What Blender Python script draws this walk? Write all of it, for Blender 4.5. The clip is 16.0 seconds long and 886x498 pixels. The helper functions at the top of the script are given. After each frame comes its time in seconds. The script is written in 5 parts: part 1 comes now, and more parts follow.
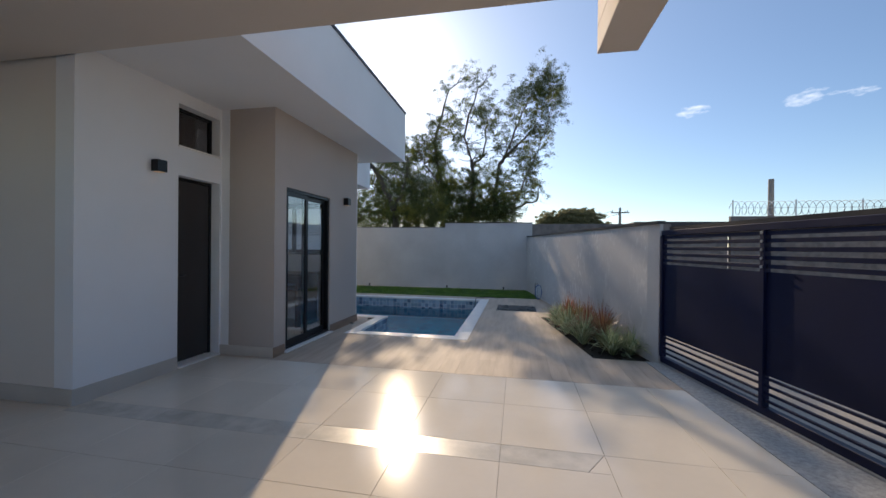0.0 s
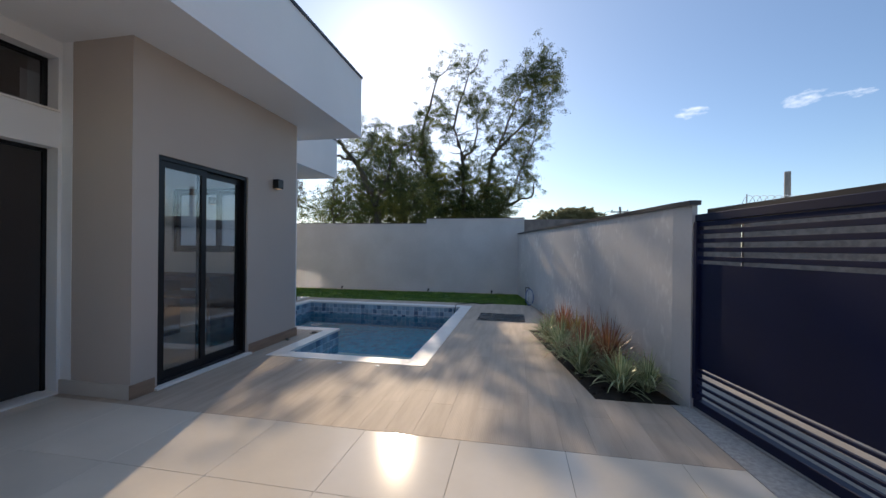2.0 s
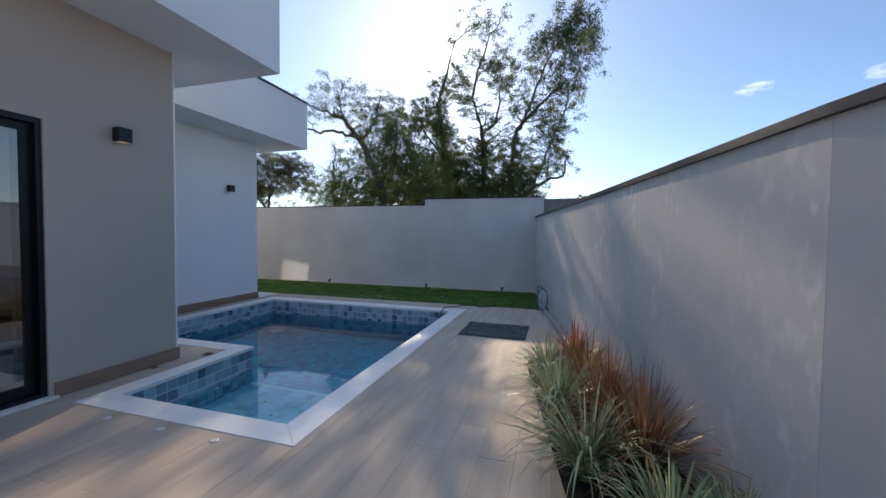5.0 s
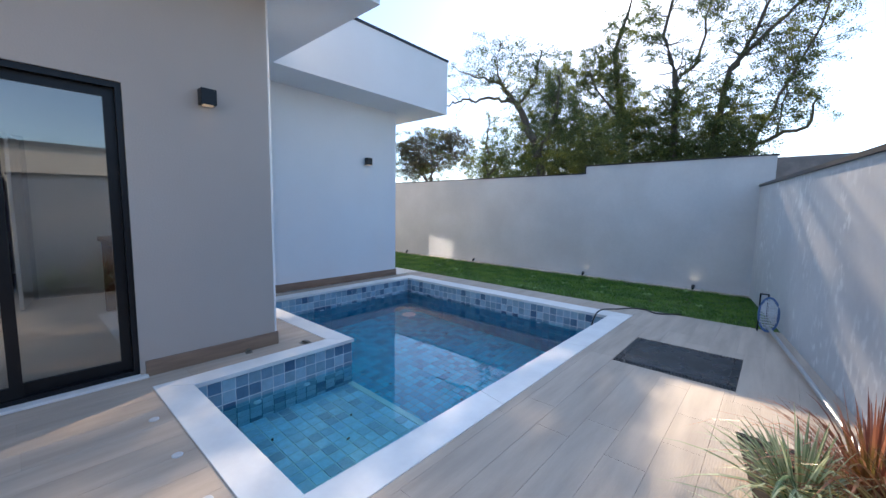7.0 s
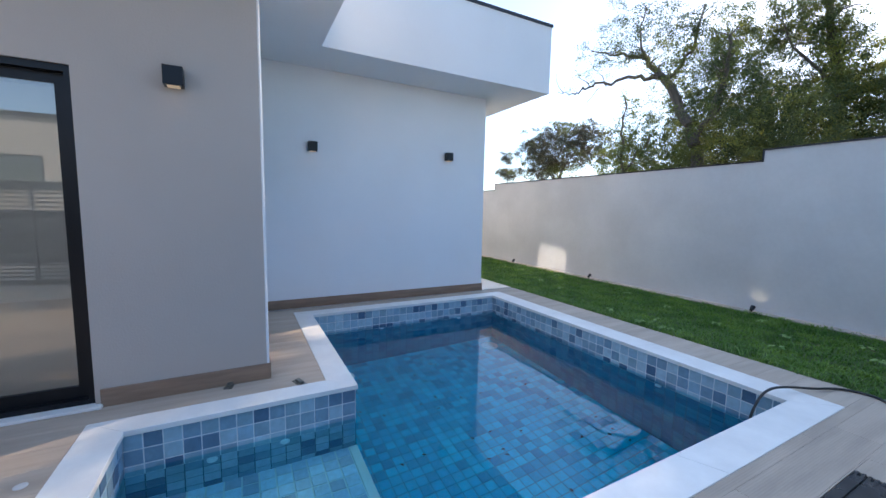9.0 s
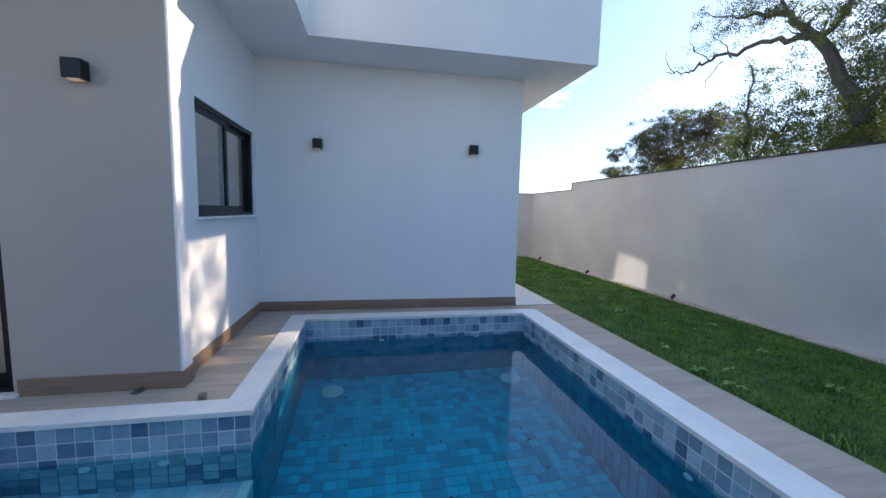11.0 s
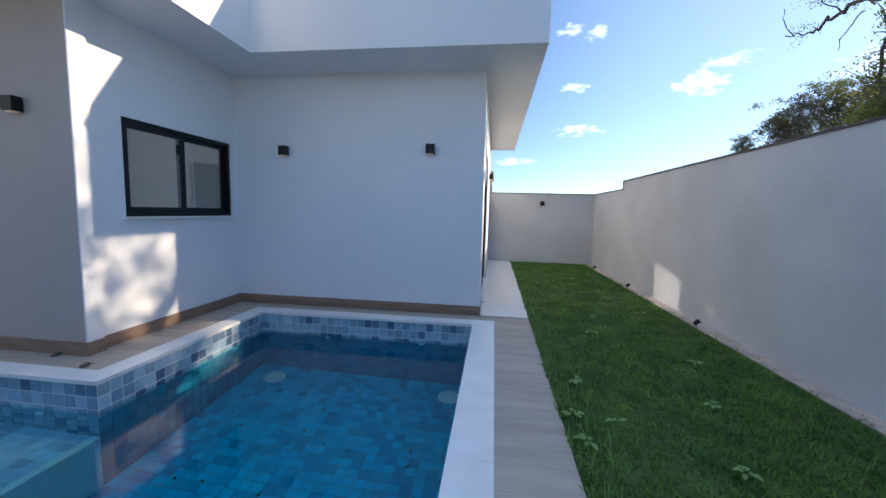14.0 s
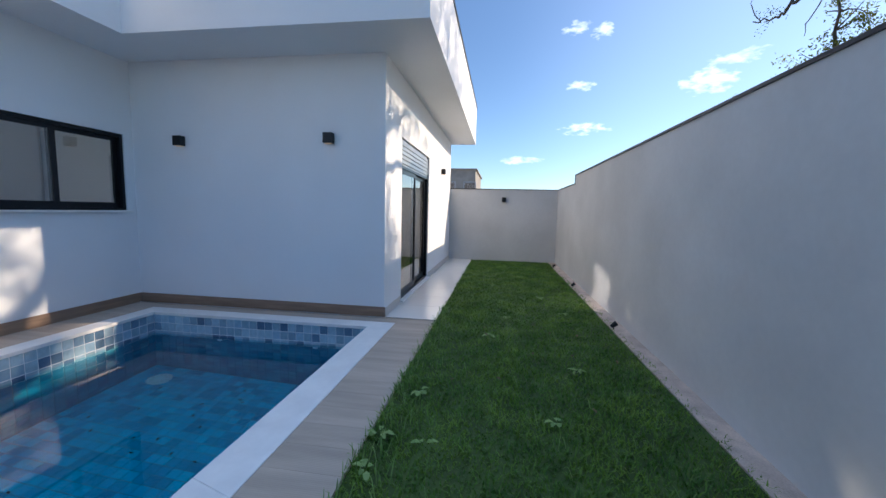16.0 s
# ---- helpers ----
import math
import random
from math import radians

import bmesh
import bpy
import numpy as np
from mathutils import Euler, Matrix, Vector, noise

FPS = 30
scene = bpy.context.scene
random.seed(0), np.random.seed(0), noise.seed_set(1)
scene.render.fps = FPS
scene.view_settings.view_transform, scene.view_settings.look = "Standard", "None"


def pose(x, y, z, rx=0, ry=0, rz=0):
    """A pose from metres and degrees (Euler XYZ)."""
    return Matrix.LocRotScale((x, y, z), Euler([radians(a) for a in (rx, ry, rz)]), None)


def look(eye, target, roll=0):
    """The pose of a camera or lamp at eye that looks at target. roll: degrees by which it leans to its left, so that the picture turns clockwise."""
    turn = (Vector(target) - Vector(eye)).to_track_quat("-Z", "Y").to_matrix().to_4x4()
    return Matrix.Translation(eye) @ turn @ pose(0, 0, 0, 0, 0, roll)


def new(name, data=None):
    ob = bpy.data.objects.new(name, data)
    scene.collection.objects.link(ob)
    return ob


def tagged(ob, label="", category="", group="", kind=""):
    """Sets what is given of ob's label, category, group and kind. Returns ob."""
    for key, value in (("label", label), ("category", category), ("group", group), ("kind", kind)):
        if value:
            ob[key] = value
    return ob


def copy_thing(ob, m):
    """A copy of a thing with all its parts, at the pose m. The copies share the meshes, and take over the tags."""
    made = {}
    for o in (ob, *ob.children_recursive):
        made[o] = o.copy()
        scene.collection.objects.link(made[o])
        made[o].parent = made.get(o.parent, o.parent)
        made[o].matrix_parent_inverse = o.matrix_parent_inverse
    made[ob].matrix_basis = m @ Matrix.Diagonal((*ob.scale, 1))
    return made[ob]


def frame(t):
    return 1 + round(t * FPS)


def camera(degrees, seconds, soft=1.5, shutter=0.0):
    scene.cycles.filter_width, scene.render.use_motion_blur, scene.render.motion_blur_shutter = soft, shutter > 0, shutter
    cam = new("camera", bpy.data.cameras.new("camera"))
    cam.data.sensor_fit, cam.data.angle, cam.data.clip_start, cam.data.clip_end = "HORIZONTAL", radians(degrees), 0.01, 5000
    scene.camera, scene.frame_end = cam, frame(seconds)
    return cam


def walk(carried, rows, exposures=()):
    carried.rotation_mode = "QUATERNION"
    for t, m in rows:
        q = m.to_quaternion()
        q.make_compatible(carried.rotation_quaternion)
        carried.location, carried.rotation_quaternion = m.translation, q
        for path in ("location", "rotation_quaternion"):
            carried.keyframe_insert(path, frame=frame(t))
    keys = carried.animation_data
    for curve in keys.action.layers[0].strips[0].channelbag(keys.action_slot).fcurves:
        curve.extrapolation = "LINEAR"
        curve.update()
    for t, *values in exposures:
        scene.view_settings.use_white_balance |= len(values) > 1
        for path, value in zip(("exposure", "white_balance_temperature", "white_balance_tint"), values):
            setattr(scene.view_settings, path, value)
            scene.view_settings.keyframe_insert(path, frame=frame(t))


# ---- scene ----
cam = camera(99.0, 16.0)

PATH = [
    (0, (0.565, 0.721, 1.371), (0.181, 2.684, 1.363), 0.6),
    (0.5, (0.559, 1.081, 1.347), (0.19, 3.047, 1.338), 0.6),
    (1, (0.632, 1.473, 1.33), (0.266, 3.439, 1.325), 0.7),
    (1.5, (0.741, 1.848, 1.318), (0.372, 3.813, 1.312), 0.6),
    (2, (0.827, 2.242, 1.302), (0.447, 4.206, 1.299), 0.6),
    (2.5, (0.937, 2.665, 1.297), (0.56, 4.629, 1.293), 0.7),
    (3, (1.052, 3.006, 1.289), (0.676, 4.97, 1.283), 0.7),
    (5.5, (1.364, 4.727, 1.279), (0.618, 6.579, 1.163), 0.8),
    (6, (1.282, 5.041, 1.26), (0.316, 6.782, 1.073), 1.1),
    (6.5, (1.173, 5.368, 1.286), (0.031, 6.996, 1.08), 1.1),
    (7, (1.128, 5.713, 1.294), (-0.186, 7.207, 1.086), 1.0),
    (7.5, (1.057, 6.061, 1.312), (-0.383, 7.432, 1.095), 1.1),
    (8, (0.973, 6.431, 1.309), (-0.545, 7.716, 1.098), 1.1),
    (8.5, (0.882, 6.779, 1.312), (-0.749, 7.916, 1.102), 1.1),
    (9, (0.752, 7.149, 1.318), (-1.006, 8.081, 1.112), 1.1),
    (11.5, (0.552, 8.982, 1.302), (-1.424, 9.218, 1.106), 1.2),
    (12, (0.541, 9.342, 1.348), (-1.448, 9.422, 1.155), 1.0),
    (12.5, (0.597, 9.669, 1.361), (-1.393, 9.63, 1.167), 1.1),
    (13, (0.564, 9.986, 1.326), (-1.423, 9.86, 1.144), 1.0),
    (13.5, (0.523, 10.351, 1.33), (-1.461, 10.181, 1.145), 1.1),
    (14, (0.417, 10.772, 1.333), (-1.556, 10.51, 1.137), 1.4),
    (14.5, (0.294, 11.022, 1.355), (-1.676, 10.75, 1.149), 1.3),
    (15, (0.185, 11.3, 1.317), (-1.786, 11.024, 1.123), 1.2),
    (15.5, (0.065, 11.639, 1.307), (-1.904, 11.353, 1.107), 1.3),
    (16, (-0.087, 11.961, 1.299), (-2.056, 11.672, 1.097), 1.3),
]
EXPOSURES = [(0.0, 0.8, 6150, 10), (3.0, 0.85, 6050, 10), (5.5, 1.0, 5850, 10), (7.0, 1.75, 5800, 10), (9.0, 1.9, 5900, 10),
             (11.5, 1.5, 5800, 10), (14.5, 1.35, 5700, 10), (16.0, 1.3, 5650, 10)]
walk(cam, [(t, look(eye, target, roll)) for t, eye, target, roll in PATH], EXPOSURES)

# ---- world, sun, exposure ----
SUN_EL, SUN_AZ = radians(25.9), radians(17.6)  # azimuth from +y towards -x
SUN_DIR = Vector((-math.sin(SUN_AZ) * math.cos(SUN_EL), math.cos(SUN_AZ) * math.cos(SUN_EL), math.sin(SUN_EL)))
SUN_POWER, SKY_POWER = 2.3, 0.074


def make_world():
    w = bpy.data.worlds.new("sky")
    scene.world = w
    w.use_nodes = True
    nt = w.node_tree
    nt.nodes.clear()
    N, L = nt.nodes.new, nt.links.new
    out, bg = N("ShaderNodeOutputWorld"), N("ShaderNodeBackground")
    sky = N("ShaderNodeTexSky")
    sky.sky_type, sky.sun_disc = "NISHITA", False
    sky.sun_elevation, sky.sun_rotation = SUN_EL, -SUN_AZ
    sky.air_density, sky.dust_density, sky.ozone_density, sky.altitude = 1.0, 0.45, 2.0, 600
    co = N("ShaderNodeTexCoord")
    dot = N("ShaderNodeVectorMath")
    dot.operation = "DOT_PRODUCT"
    dot.inputs[1].default_value = SUN_DIR
    L(co.outputs["Generated"], dot.inputs[0])
    clamp = N("ShaderNodeMath")
    clamp.operation = "MAXIMUM"
    clamp.inputs[1].default_value = 0.0
    L(dot.outputs["Value"], clamp.inputs[0])

    def lobe(power, gain):
        p, m = N("ShaderNodeMath"), N("ShaderNodeMath")
        p.operation, m.operation = "POWER", "MULTIPLY"
        p.inputs[1].default_value, m.inputs[1].default_value = power, gain
        L(clamp.outputs[0], p.inputs[0])
        L(p.outputs[0], m.inputs[0])
        return m.outputs[0]

    # thin haze lights up round the sun
    add = N("ShaderNodeMath")
    L(lobe(1400, 40.0), add.inputs[0])
    L(lobe(22, 0.4), add.inputs[1])
    halo = N("ShaderNodeMath")
    L(add.outputs[0], halo.inputs[0])
    L(lobe(140, 3.0), halo.inputs[1])
    veil = N("ShaderNodeMath")
    L(halo.outputs[0], veil.inputs[0])
    L(lobe(3, 0.9), veil.inputs[1])
    # a soft bank of thin cirrus low over the lawn side
    cirrus, soft_edge, amount, bank = N("ShaderNodeVectorMath"), N("ShaderNodeMapRange"), N("ShaderNodeMath"), N("ShaderNodeMath")
    cirrus.operation = "DOT_PRODUCT"
    az, el = radians(50), radians(14)
    cirrus.inputs[1].default_value = (-math.sin(az) * math.cos(el), math.cos(az) * math.cos(el), math.sin(el))
    L(co.outputs["Generated"], cirrus.inputs[0])
    soft_edge.interpolation_type = "SMOOTHERSTEP"
    soft_edge.inputs["From Min"].default_value, soft_edge.inputs["From Max"].default_value = math.cos(radians(42)), 1.0
    L(cirrus.outputs["Value"], soft_edge.inputs["Value"])
    amount.operation = "MULTIPLY"
    amount.inputs[1].default_value = 0.7
    L(soft_edge.outputs[0], amount.inputs[0])
    L(veil.outputs[0], bank.inputs[0])
    L(amount.outputs[0], bank.inputs[1])
    glow = N("ShaderNodeMixRGB")
    glow.blend_type = "MULTIPLY"
    glow.inputs[0].default_value = 1.0
    glow.inputs[2].default_value = (1.0, 0.97, 0.92, 1)
    L(bank.outputs[0], glow.inputs[1])
    total = N("ShaderNodeMixRGB")
    total.blend_type = "ADD"
    total.inputs[0].default_value = 1.0
    L(sky.outputs[0], total.inputs[1])
    L(glow.outputs[0], total.inputs[2])
    # added glow overhead, mostly out of view, to brighten level surfaces; bluish and smooth, gone towards the horizon
    up_z, rise, gain_up, high, over = N("ShaderNodeSeparateXYZ"), N("ShaderNodeMath"), N("ShaderNodeMath"), N("ShaderNodeVectorMath"), N("ShaderNodeMixRGB")
    above = N("ShaderNodeMath")
    above.operation, rise.operation, gain_up.operation, high.operation = "MAXIMUM", "POWER", "MULTIPLY", "SCALE"
    above.inputs[1].default_value, rise.inputs[1].default_value, gain_up.inputs[1].default_value = 0.0, 5.0, 4.5
    high.inputs[0].default_value = (0.72, 0.92, 1.2)
    L(co.outputs["Generated"], up_z.inputs[0])
    L(up_z.outputs[2], above.inputs[0])
    L(above.outputs[0], rise.inputs[0])
    L(rise.outputs[0], gain_up.inputs[0])
    L(gain_up.outputs[0], high.inputs["Scale"])
    over.blend_type = "ADD"
    over.inputs[0].default_value = 1.0
    L(total.outputs[0], over.inputs[1])
    L(high.outputs[0], over.inputs[2])
    # small fair-weather clouds: noise inside a few soft patches of sky
    last = over.outputs[0]
    noise_t = N("ShaderNodeTexNoise")
    noise_t.inputs["Scale"].default_value, noise_t.inputs["Detail"].default_value = 42.0, 9.0
    stretch = N("ShaderNodeMapping")
    stretch.inputs["Scale"].default_value = (1, 1, 2.6)
    L(co.outputs["Generated"], stretch.inputs["Vector"])
    L(stretch.outputs[0], noise_t.inputs["Vector"])
    for az, el, half_w, half_h, gain in CLOUDS:
        az, el = radians(az), radians(el)
        c = Vector((-math.sin(az) * math.cos(el), math.cos(az) * math.cos(el), math.sin(el)))
        right = Vector((math.cos(az), math.sin(az), 0))
        up = right.cross(-c).normalized() * -1
        mask = None
        for axis, half in ((right, half_w), (up, half_h)):
            d = N("ShaderNodeVectorMath")
            d.operation = "DOT_PRODUCT"
            d.inputs[1].default_value = axis / math.tan(radians(half))
            sub = N("ShaderNodeVectorMath")
            sub.operation = "SUBTRACT"
            sub.inputs[1].default_value = c
            L(co.outputs["Generated"], sub.inputs[0])
            L(sub.outputs[0], d.inputs[0])
            sq = N("ShaderNodeMath")
            sq.operation = "POWER"
            ab = N("ShaderNodeMath")
            ab.operation = "ABSOLUTE"
            L(d.outputs["Value"], ab.inputs[0])
            L(ab.outputs[0], sq.inputs[0])
            sq.inputs[1].default_value = 2.0
            if mask is None:
                mask = sq.outputs[0]
            else:
                s = N("ShaderNodeMath")
                L(mask, s.inputs[0])
                L(sq.outputs[0], s.inputs[1])
                mask = s.outputs[0]
        soft = N("ShaderNodeMapRange")
        soft.inputs["From Min"].default_value, soft.inputs["From Max"].default_value = 1.0, 0.0
        soft.inputs["To Min"].default_value, soft.inputs["To Max"].default_value = 0.0, 0.32
        L(mask, soft.inputs["Value"])
        tot = N("ShaderNodeMath")
        L(soft.outputs[0], tot.inputs[0])
        L(noise_t.outputs[0], tot.inputs[1])
        sharp = N("ShaderNodeMapRange")
        sharp.inputs["From Min"].default_value, sharp.inputs["From Max"].default_value = 0.62, 1.02
        sharp.inputs["To Max"].default_value = gain
        L(tot.outputs[0], sharp.inputs["Value"])
        near = N("ShaderNodeMath")
        near.operation = "MULTIPLY"
        inside = N("ShaderNodeMath")
        inside.operation = "LESS_THAN"
        inside.inputs[1].default_value = 1.0
        L(mask, inside.inputs[0])
        L(inside.outputs[0], near.inputs[0])
        L(sharp.outputs[0], near.inputs[1])
        mix = N("ShaderNodeMixRGB")
        L(near.outputs[0], mix.inputs[0])
        L(last, mix.inputs[1])
        mix.inputs[2].default_value = (10.0, 10.0, 10.2, 1)
        last = mix.outputs[0]
    L(last, bg.inputs[0])
    bg.inputs[1].default_value = SKY_POWER
    L(bg.outputs[0], out.inputs[0])


CLOUDS = [(80.4, 23.8, 2.2, 0.9, 0.8), (77.2, 23.1, 1.5, 1.1, 0.9), (79.6, 17.0, 2.4, 0.8, 0.8), (64.7, 15.9, 3.4, 1.7, 0.95), (62.0, 18.0, 3.4, 1.0, 0.7), (79.0, 11.6, 4.2, 0.9, 0.9),
          (87.2, 7.5, 4.2, 0.7, 0.8), (49.0, 15.5, 5.0, 1.8, 0.6), (-22.1, 17.0, 1.9, 0.9, 0.9), (-32.8, 16.4, 2.6, 0.9, 0.7), (-36.6, 15.9, 1.6, 0.6, 0.8)]
make_world()
sun = new("sun", bpy.data.lights.new("sun", "SUN"))
sun.data.energy, sun.data.angle, sun.data.color = SUN_POWER, radians(0.53), (1.0, 0.75, 0.49)
sun.matrix_world = look(SUN_DIR * 50, (0, 0, 0))


# added area lamp, stands in for sunlight thrown back by the upright glass of the sliding door on the lawn side: a pale
# patch low on the back wall
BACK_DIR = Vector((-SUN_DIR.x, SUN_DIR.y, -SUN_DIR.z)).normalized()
glint = new("door_glint_lamp", bpy.data.lights.new("door_glint_lamp", "AREA"))
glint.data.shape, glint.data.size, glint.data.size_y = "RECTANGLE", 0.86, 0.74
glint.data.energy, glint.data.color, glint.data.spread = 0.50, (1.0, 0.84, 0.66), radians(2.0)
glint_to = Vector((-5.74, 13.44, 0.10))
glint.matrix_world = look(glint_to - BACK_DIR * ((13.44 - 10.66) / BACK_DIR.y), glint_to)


# ---- materials ----
def material(name, base, rough=0.6, metal=0.0, vary=0.0, scale=1.5, fine=0.0, fine_scale=120.0, bump=0.0, bump_scale=60.0,
             second=None, by="", spread=0.0, spec=0.5, stretch=(1, 1, 1), stain=0.0):
    """A surface with two scales of variation. by: 'object' or 'island', for random tone by piece."""
    m = bpy.data.materials.new(name)
    m.use_nodes = True
    nt = m.node_tree
    N, L = nt.nodes.new, nt.links.new
    b = nt.nodes["Principled BSDF"]
    b.inputs["Roughness"].default_value, b.inputs["Metallic"].default_value = rough, metal
    b.inputs["Specular IOR Level"].default_value = spec
    geo = N("ShaderNodeNewGeometry")
    mp = N("ShaderNodeMapping")
    mp.inputs["Scale"].default_value = stretch
    L(geo.outputs["Position"], mp.inputs["Vector"])
    big = N("ShaderNodeTexNoise")
    big.inputs["Scale"].default_value, big.inputs["Detail"].default_value = scale, 5
    L(mp.outputs[0], big.inputs["Vector"])
    mix = N("ShaderNodeMixRGB")
    c2 = second or tuple(c * (1 - vary) for c in base)
    mix.inputs[1].default_value, mix.inputs[2].default_value = (*base, 1), (*c2, 1)
    L(big.outputs[0], mix.inputs[0])
    ramp = N("ShaderNodeMapRange")
    ramp.inputs["From Min"].default_value, ramp.inputs["From Max"].default_value = 0.35, 0.65
    L(big.outputs[0], ramp.inputs["Value"])
    L(ramp.outputs[0], mix.inputs[0])
    col = mix.outputs[0]
    if fine:
        fn = N("ShaderNodeTexNoise")
        fn.inputs["Scale"].default_value, fn.inputs["Detail"].default_value = fine_scale, 4
        L(mp.outputs[0], fn.inputs["Vector"])
        fr = N("ShaderNodeMapRange")
        fr.inputs["To Min"].default_value, fr.inputs["To Max"].default_value = 1 - fine, 1 + fine
        L(fn.outputs[0], fr.inputs["Value"])
        mu = N("ShaderNodeVectorMath")
        mu.operation = "SCALE"
        L(col, mu.inputs[0])
        L(fr.outputs[0], mu.inputs["Scale"])
        col = mu.outputs[0]
    if by:
        rnd = N("ShaderNodeObjectInfo").outputs["Random"] if by == "object" else geo.outputs["Random Per Island"]
        rr = N("ShaderNodeMapRange")
        rr.inputs["To Min"].default_value, rr.inputs["To Max"].default_value = 1 - spread, 1 + spread
        L(rnd, rr.inputs["Value"])
        mu = N("ShaderNodeVectorMath")
        mu.operation = "SCALE"
        L(col, mu.inputs[0])
        L(rr.outputs[0], mu.inputs["Scale"])
        col = mu.outputs[0]
    L(col, b.inputs["Base Color"])
    if stain:
        rn = N("ShaderNodeMapRange")
        rn.inputs["To Min"].default_value, rn.inputs["To Max"].default_value = max(rough - stain, 0.02), rough + stain
        L(big.outputs[0], rn.inputs["Value"])
        L(rn.outputs[0], b.inputs["Roughness"])
    if bump:
        bn, bp = N("ShaderNodeTexNoise"), N("ShaderNodeBump")
        bn.inputs["Scale"].default_value, bn.inputs["Detail"].default_value = bump_scale, 5
        L(mp.outputs[0], bn.inputs["Vector"])
        bp.inputs["Strength"].default_value, bp.inputs["Distance"].default_value = bump, 0.004
        L(bn.outputs[0], bp.inputs["Height"])
        L(bp.outputs[0], b.inputs["Normal"])
    return m


def emitter(name, color, power):
    m = bpy.data.materials.new(name)
    m.use_nodes = True
    b = m.node_tree.nodes["Principled BSDF"]
    b.inputs["Base Color"].default_value = (*color, 1)
    b.inputs["Emission Color"].default_value, b.inputs["Emission Strength"].default_value = (*color, 1), power
    return m


WHITE_WALL = material("white_render", (0.84, 0.845, 0.855), 0.75, vary=0.05, scale=0.8, fine=0.03, bump=0.35, bump_scale=90)
YARD_WALL = material("yard_render", (0.59, 0.59, 0.59), 0.8, vary=0.13, scale=1.1, fine=0.05, fine_scale=22, bump=0.09, bump_scale=90)
YARD_SIDE = material("smeared_yard_render", (0.59, 0.585, 0.58), 0.8, vary=0.12, scale=0.9, fine=0.05, fine_scale=18, bump=0.08, bump_scale=80)


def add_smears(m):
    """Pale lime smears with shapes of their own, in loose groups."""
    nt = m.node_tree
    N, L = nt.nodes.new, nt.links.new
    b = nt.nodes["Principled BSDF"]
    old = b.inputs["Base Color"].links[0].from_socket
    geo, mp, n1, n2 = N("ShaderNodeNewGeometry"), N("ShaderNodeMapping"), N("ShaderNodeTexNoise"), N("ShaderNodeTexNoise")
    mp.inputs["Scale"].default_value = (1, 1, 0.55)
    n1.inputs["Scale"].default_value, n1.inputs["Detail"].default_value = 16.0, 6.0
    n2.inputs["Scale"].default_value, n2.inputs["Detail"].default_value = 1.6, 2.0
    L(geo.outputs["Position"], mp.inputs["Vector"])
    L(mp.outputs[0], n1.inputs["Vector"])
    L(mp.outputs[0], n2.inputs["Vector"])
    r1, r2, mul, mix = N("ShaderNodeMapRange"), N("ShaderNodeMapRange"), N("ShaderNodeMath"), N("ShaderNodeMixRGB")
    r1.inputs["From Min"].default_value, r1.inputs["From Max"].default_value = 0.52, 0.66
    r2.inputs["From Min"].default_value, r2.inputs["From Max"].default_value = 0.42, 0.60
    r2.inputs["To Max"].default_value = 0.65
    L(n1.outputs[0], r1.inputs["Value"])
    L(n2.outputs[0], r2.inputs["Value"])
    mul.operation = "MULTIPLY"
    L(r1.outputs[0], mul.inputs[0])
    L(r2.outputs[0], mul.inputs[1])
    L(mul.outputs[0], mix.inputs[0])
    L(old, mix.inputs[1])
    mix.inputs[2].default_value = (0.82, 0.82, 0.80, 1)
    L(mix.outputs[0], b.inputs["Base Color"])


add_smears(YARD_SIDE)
TAUPE = material("taupe_render", (0.50, 0.44, 0.39), 0.8, vary=0.08, scale=0.8, fine=0.03, bump=0.35, bump_scale=90)
BEIGE = material("beige_render", (0.73, 0.68, 0.62), 0.8, vary=0.05, scale=0.8, fine=0.03, bump=0.3, bump_scale=90)
SLAB = material("carport_paint", (0.68, 0.61, 0.54), 0.8, vary=0.06, scale=0.6, bump=0.3)
TIN = material("dark_flashing", (0.055, 0.055, 0.06), 0.45, 0.6, vary=0.2, scale=3, bump=0.1)
BLACK = material("black_aluminium", (0.012, 0.013, 0.016), 0.35, 0.4, vary=0.2, scale=4)
NAVY = material("dark_gate_paint", (0.004, 0.008, 0.042), 0.5, 0.0, vary=0.25, scale=1.5, fine=0.1, spec=0.25)
MARBLE = material("white_marble", (0.88, 0.86, 0.825), 0.32, vary=0.1, scale=4.5, fine=0.03, fine_scale=30, second=(0.80, 0.78, 0.75), bump=0.05, by="object", spread=0.02)
GROUT = material("grout", (0.80, 0.82, 0.83), 0.85, vary=0.1, scale=8)
# same grout under water: the blue and dimness of the depth painted in
DEEP_GROUT = material("water_tinted_grout", (0.10, 0.34, 0.44), 0.85, vary=0.1, scale=8)
WALL_GROUT = material("water_dimmed_grout", (0.05, 0.16, 0.22), 0.85, vary=0.1, scale=8)
JOINT = material("floor_joint", (0.46, 0.38, 0.30), 0.9, vary=0.2, scale=8)
COURT_JOINT = material("court_joint", (0.50, 0.45, 0.39), 0.9, vary=0.2, scale=8)
COURT_STRIP = material("dull_cement_tile", (0.65, 0.60, 0.52), 0.24, vary=0.22, scale=6, fine=0.06, fine_scale=40, by="object", spread=0.03, bump=0.1)
PATH_TILE = material("white_porcelain", (0.76, 0.74, 0.70), 0.22, vary=0.05, scale=1.5, by="object", spread=0.02, stain=0.08)
COURT_TILE = material("cream_porcelain", (0.72, 0.65, 0.55), 0.11, vary=0.10, scale=1.2, fine=0.02, fine_scale=25, by="object", spread=0.03, stain=0.03, spec=0.26, bump=0.03, bump_scale=12)
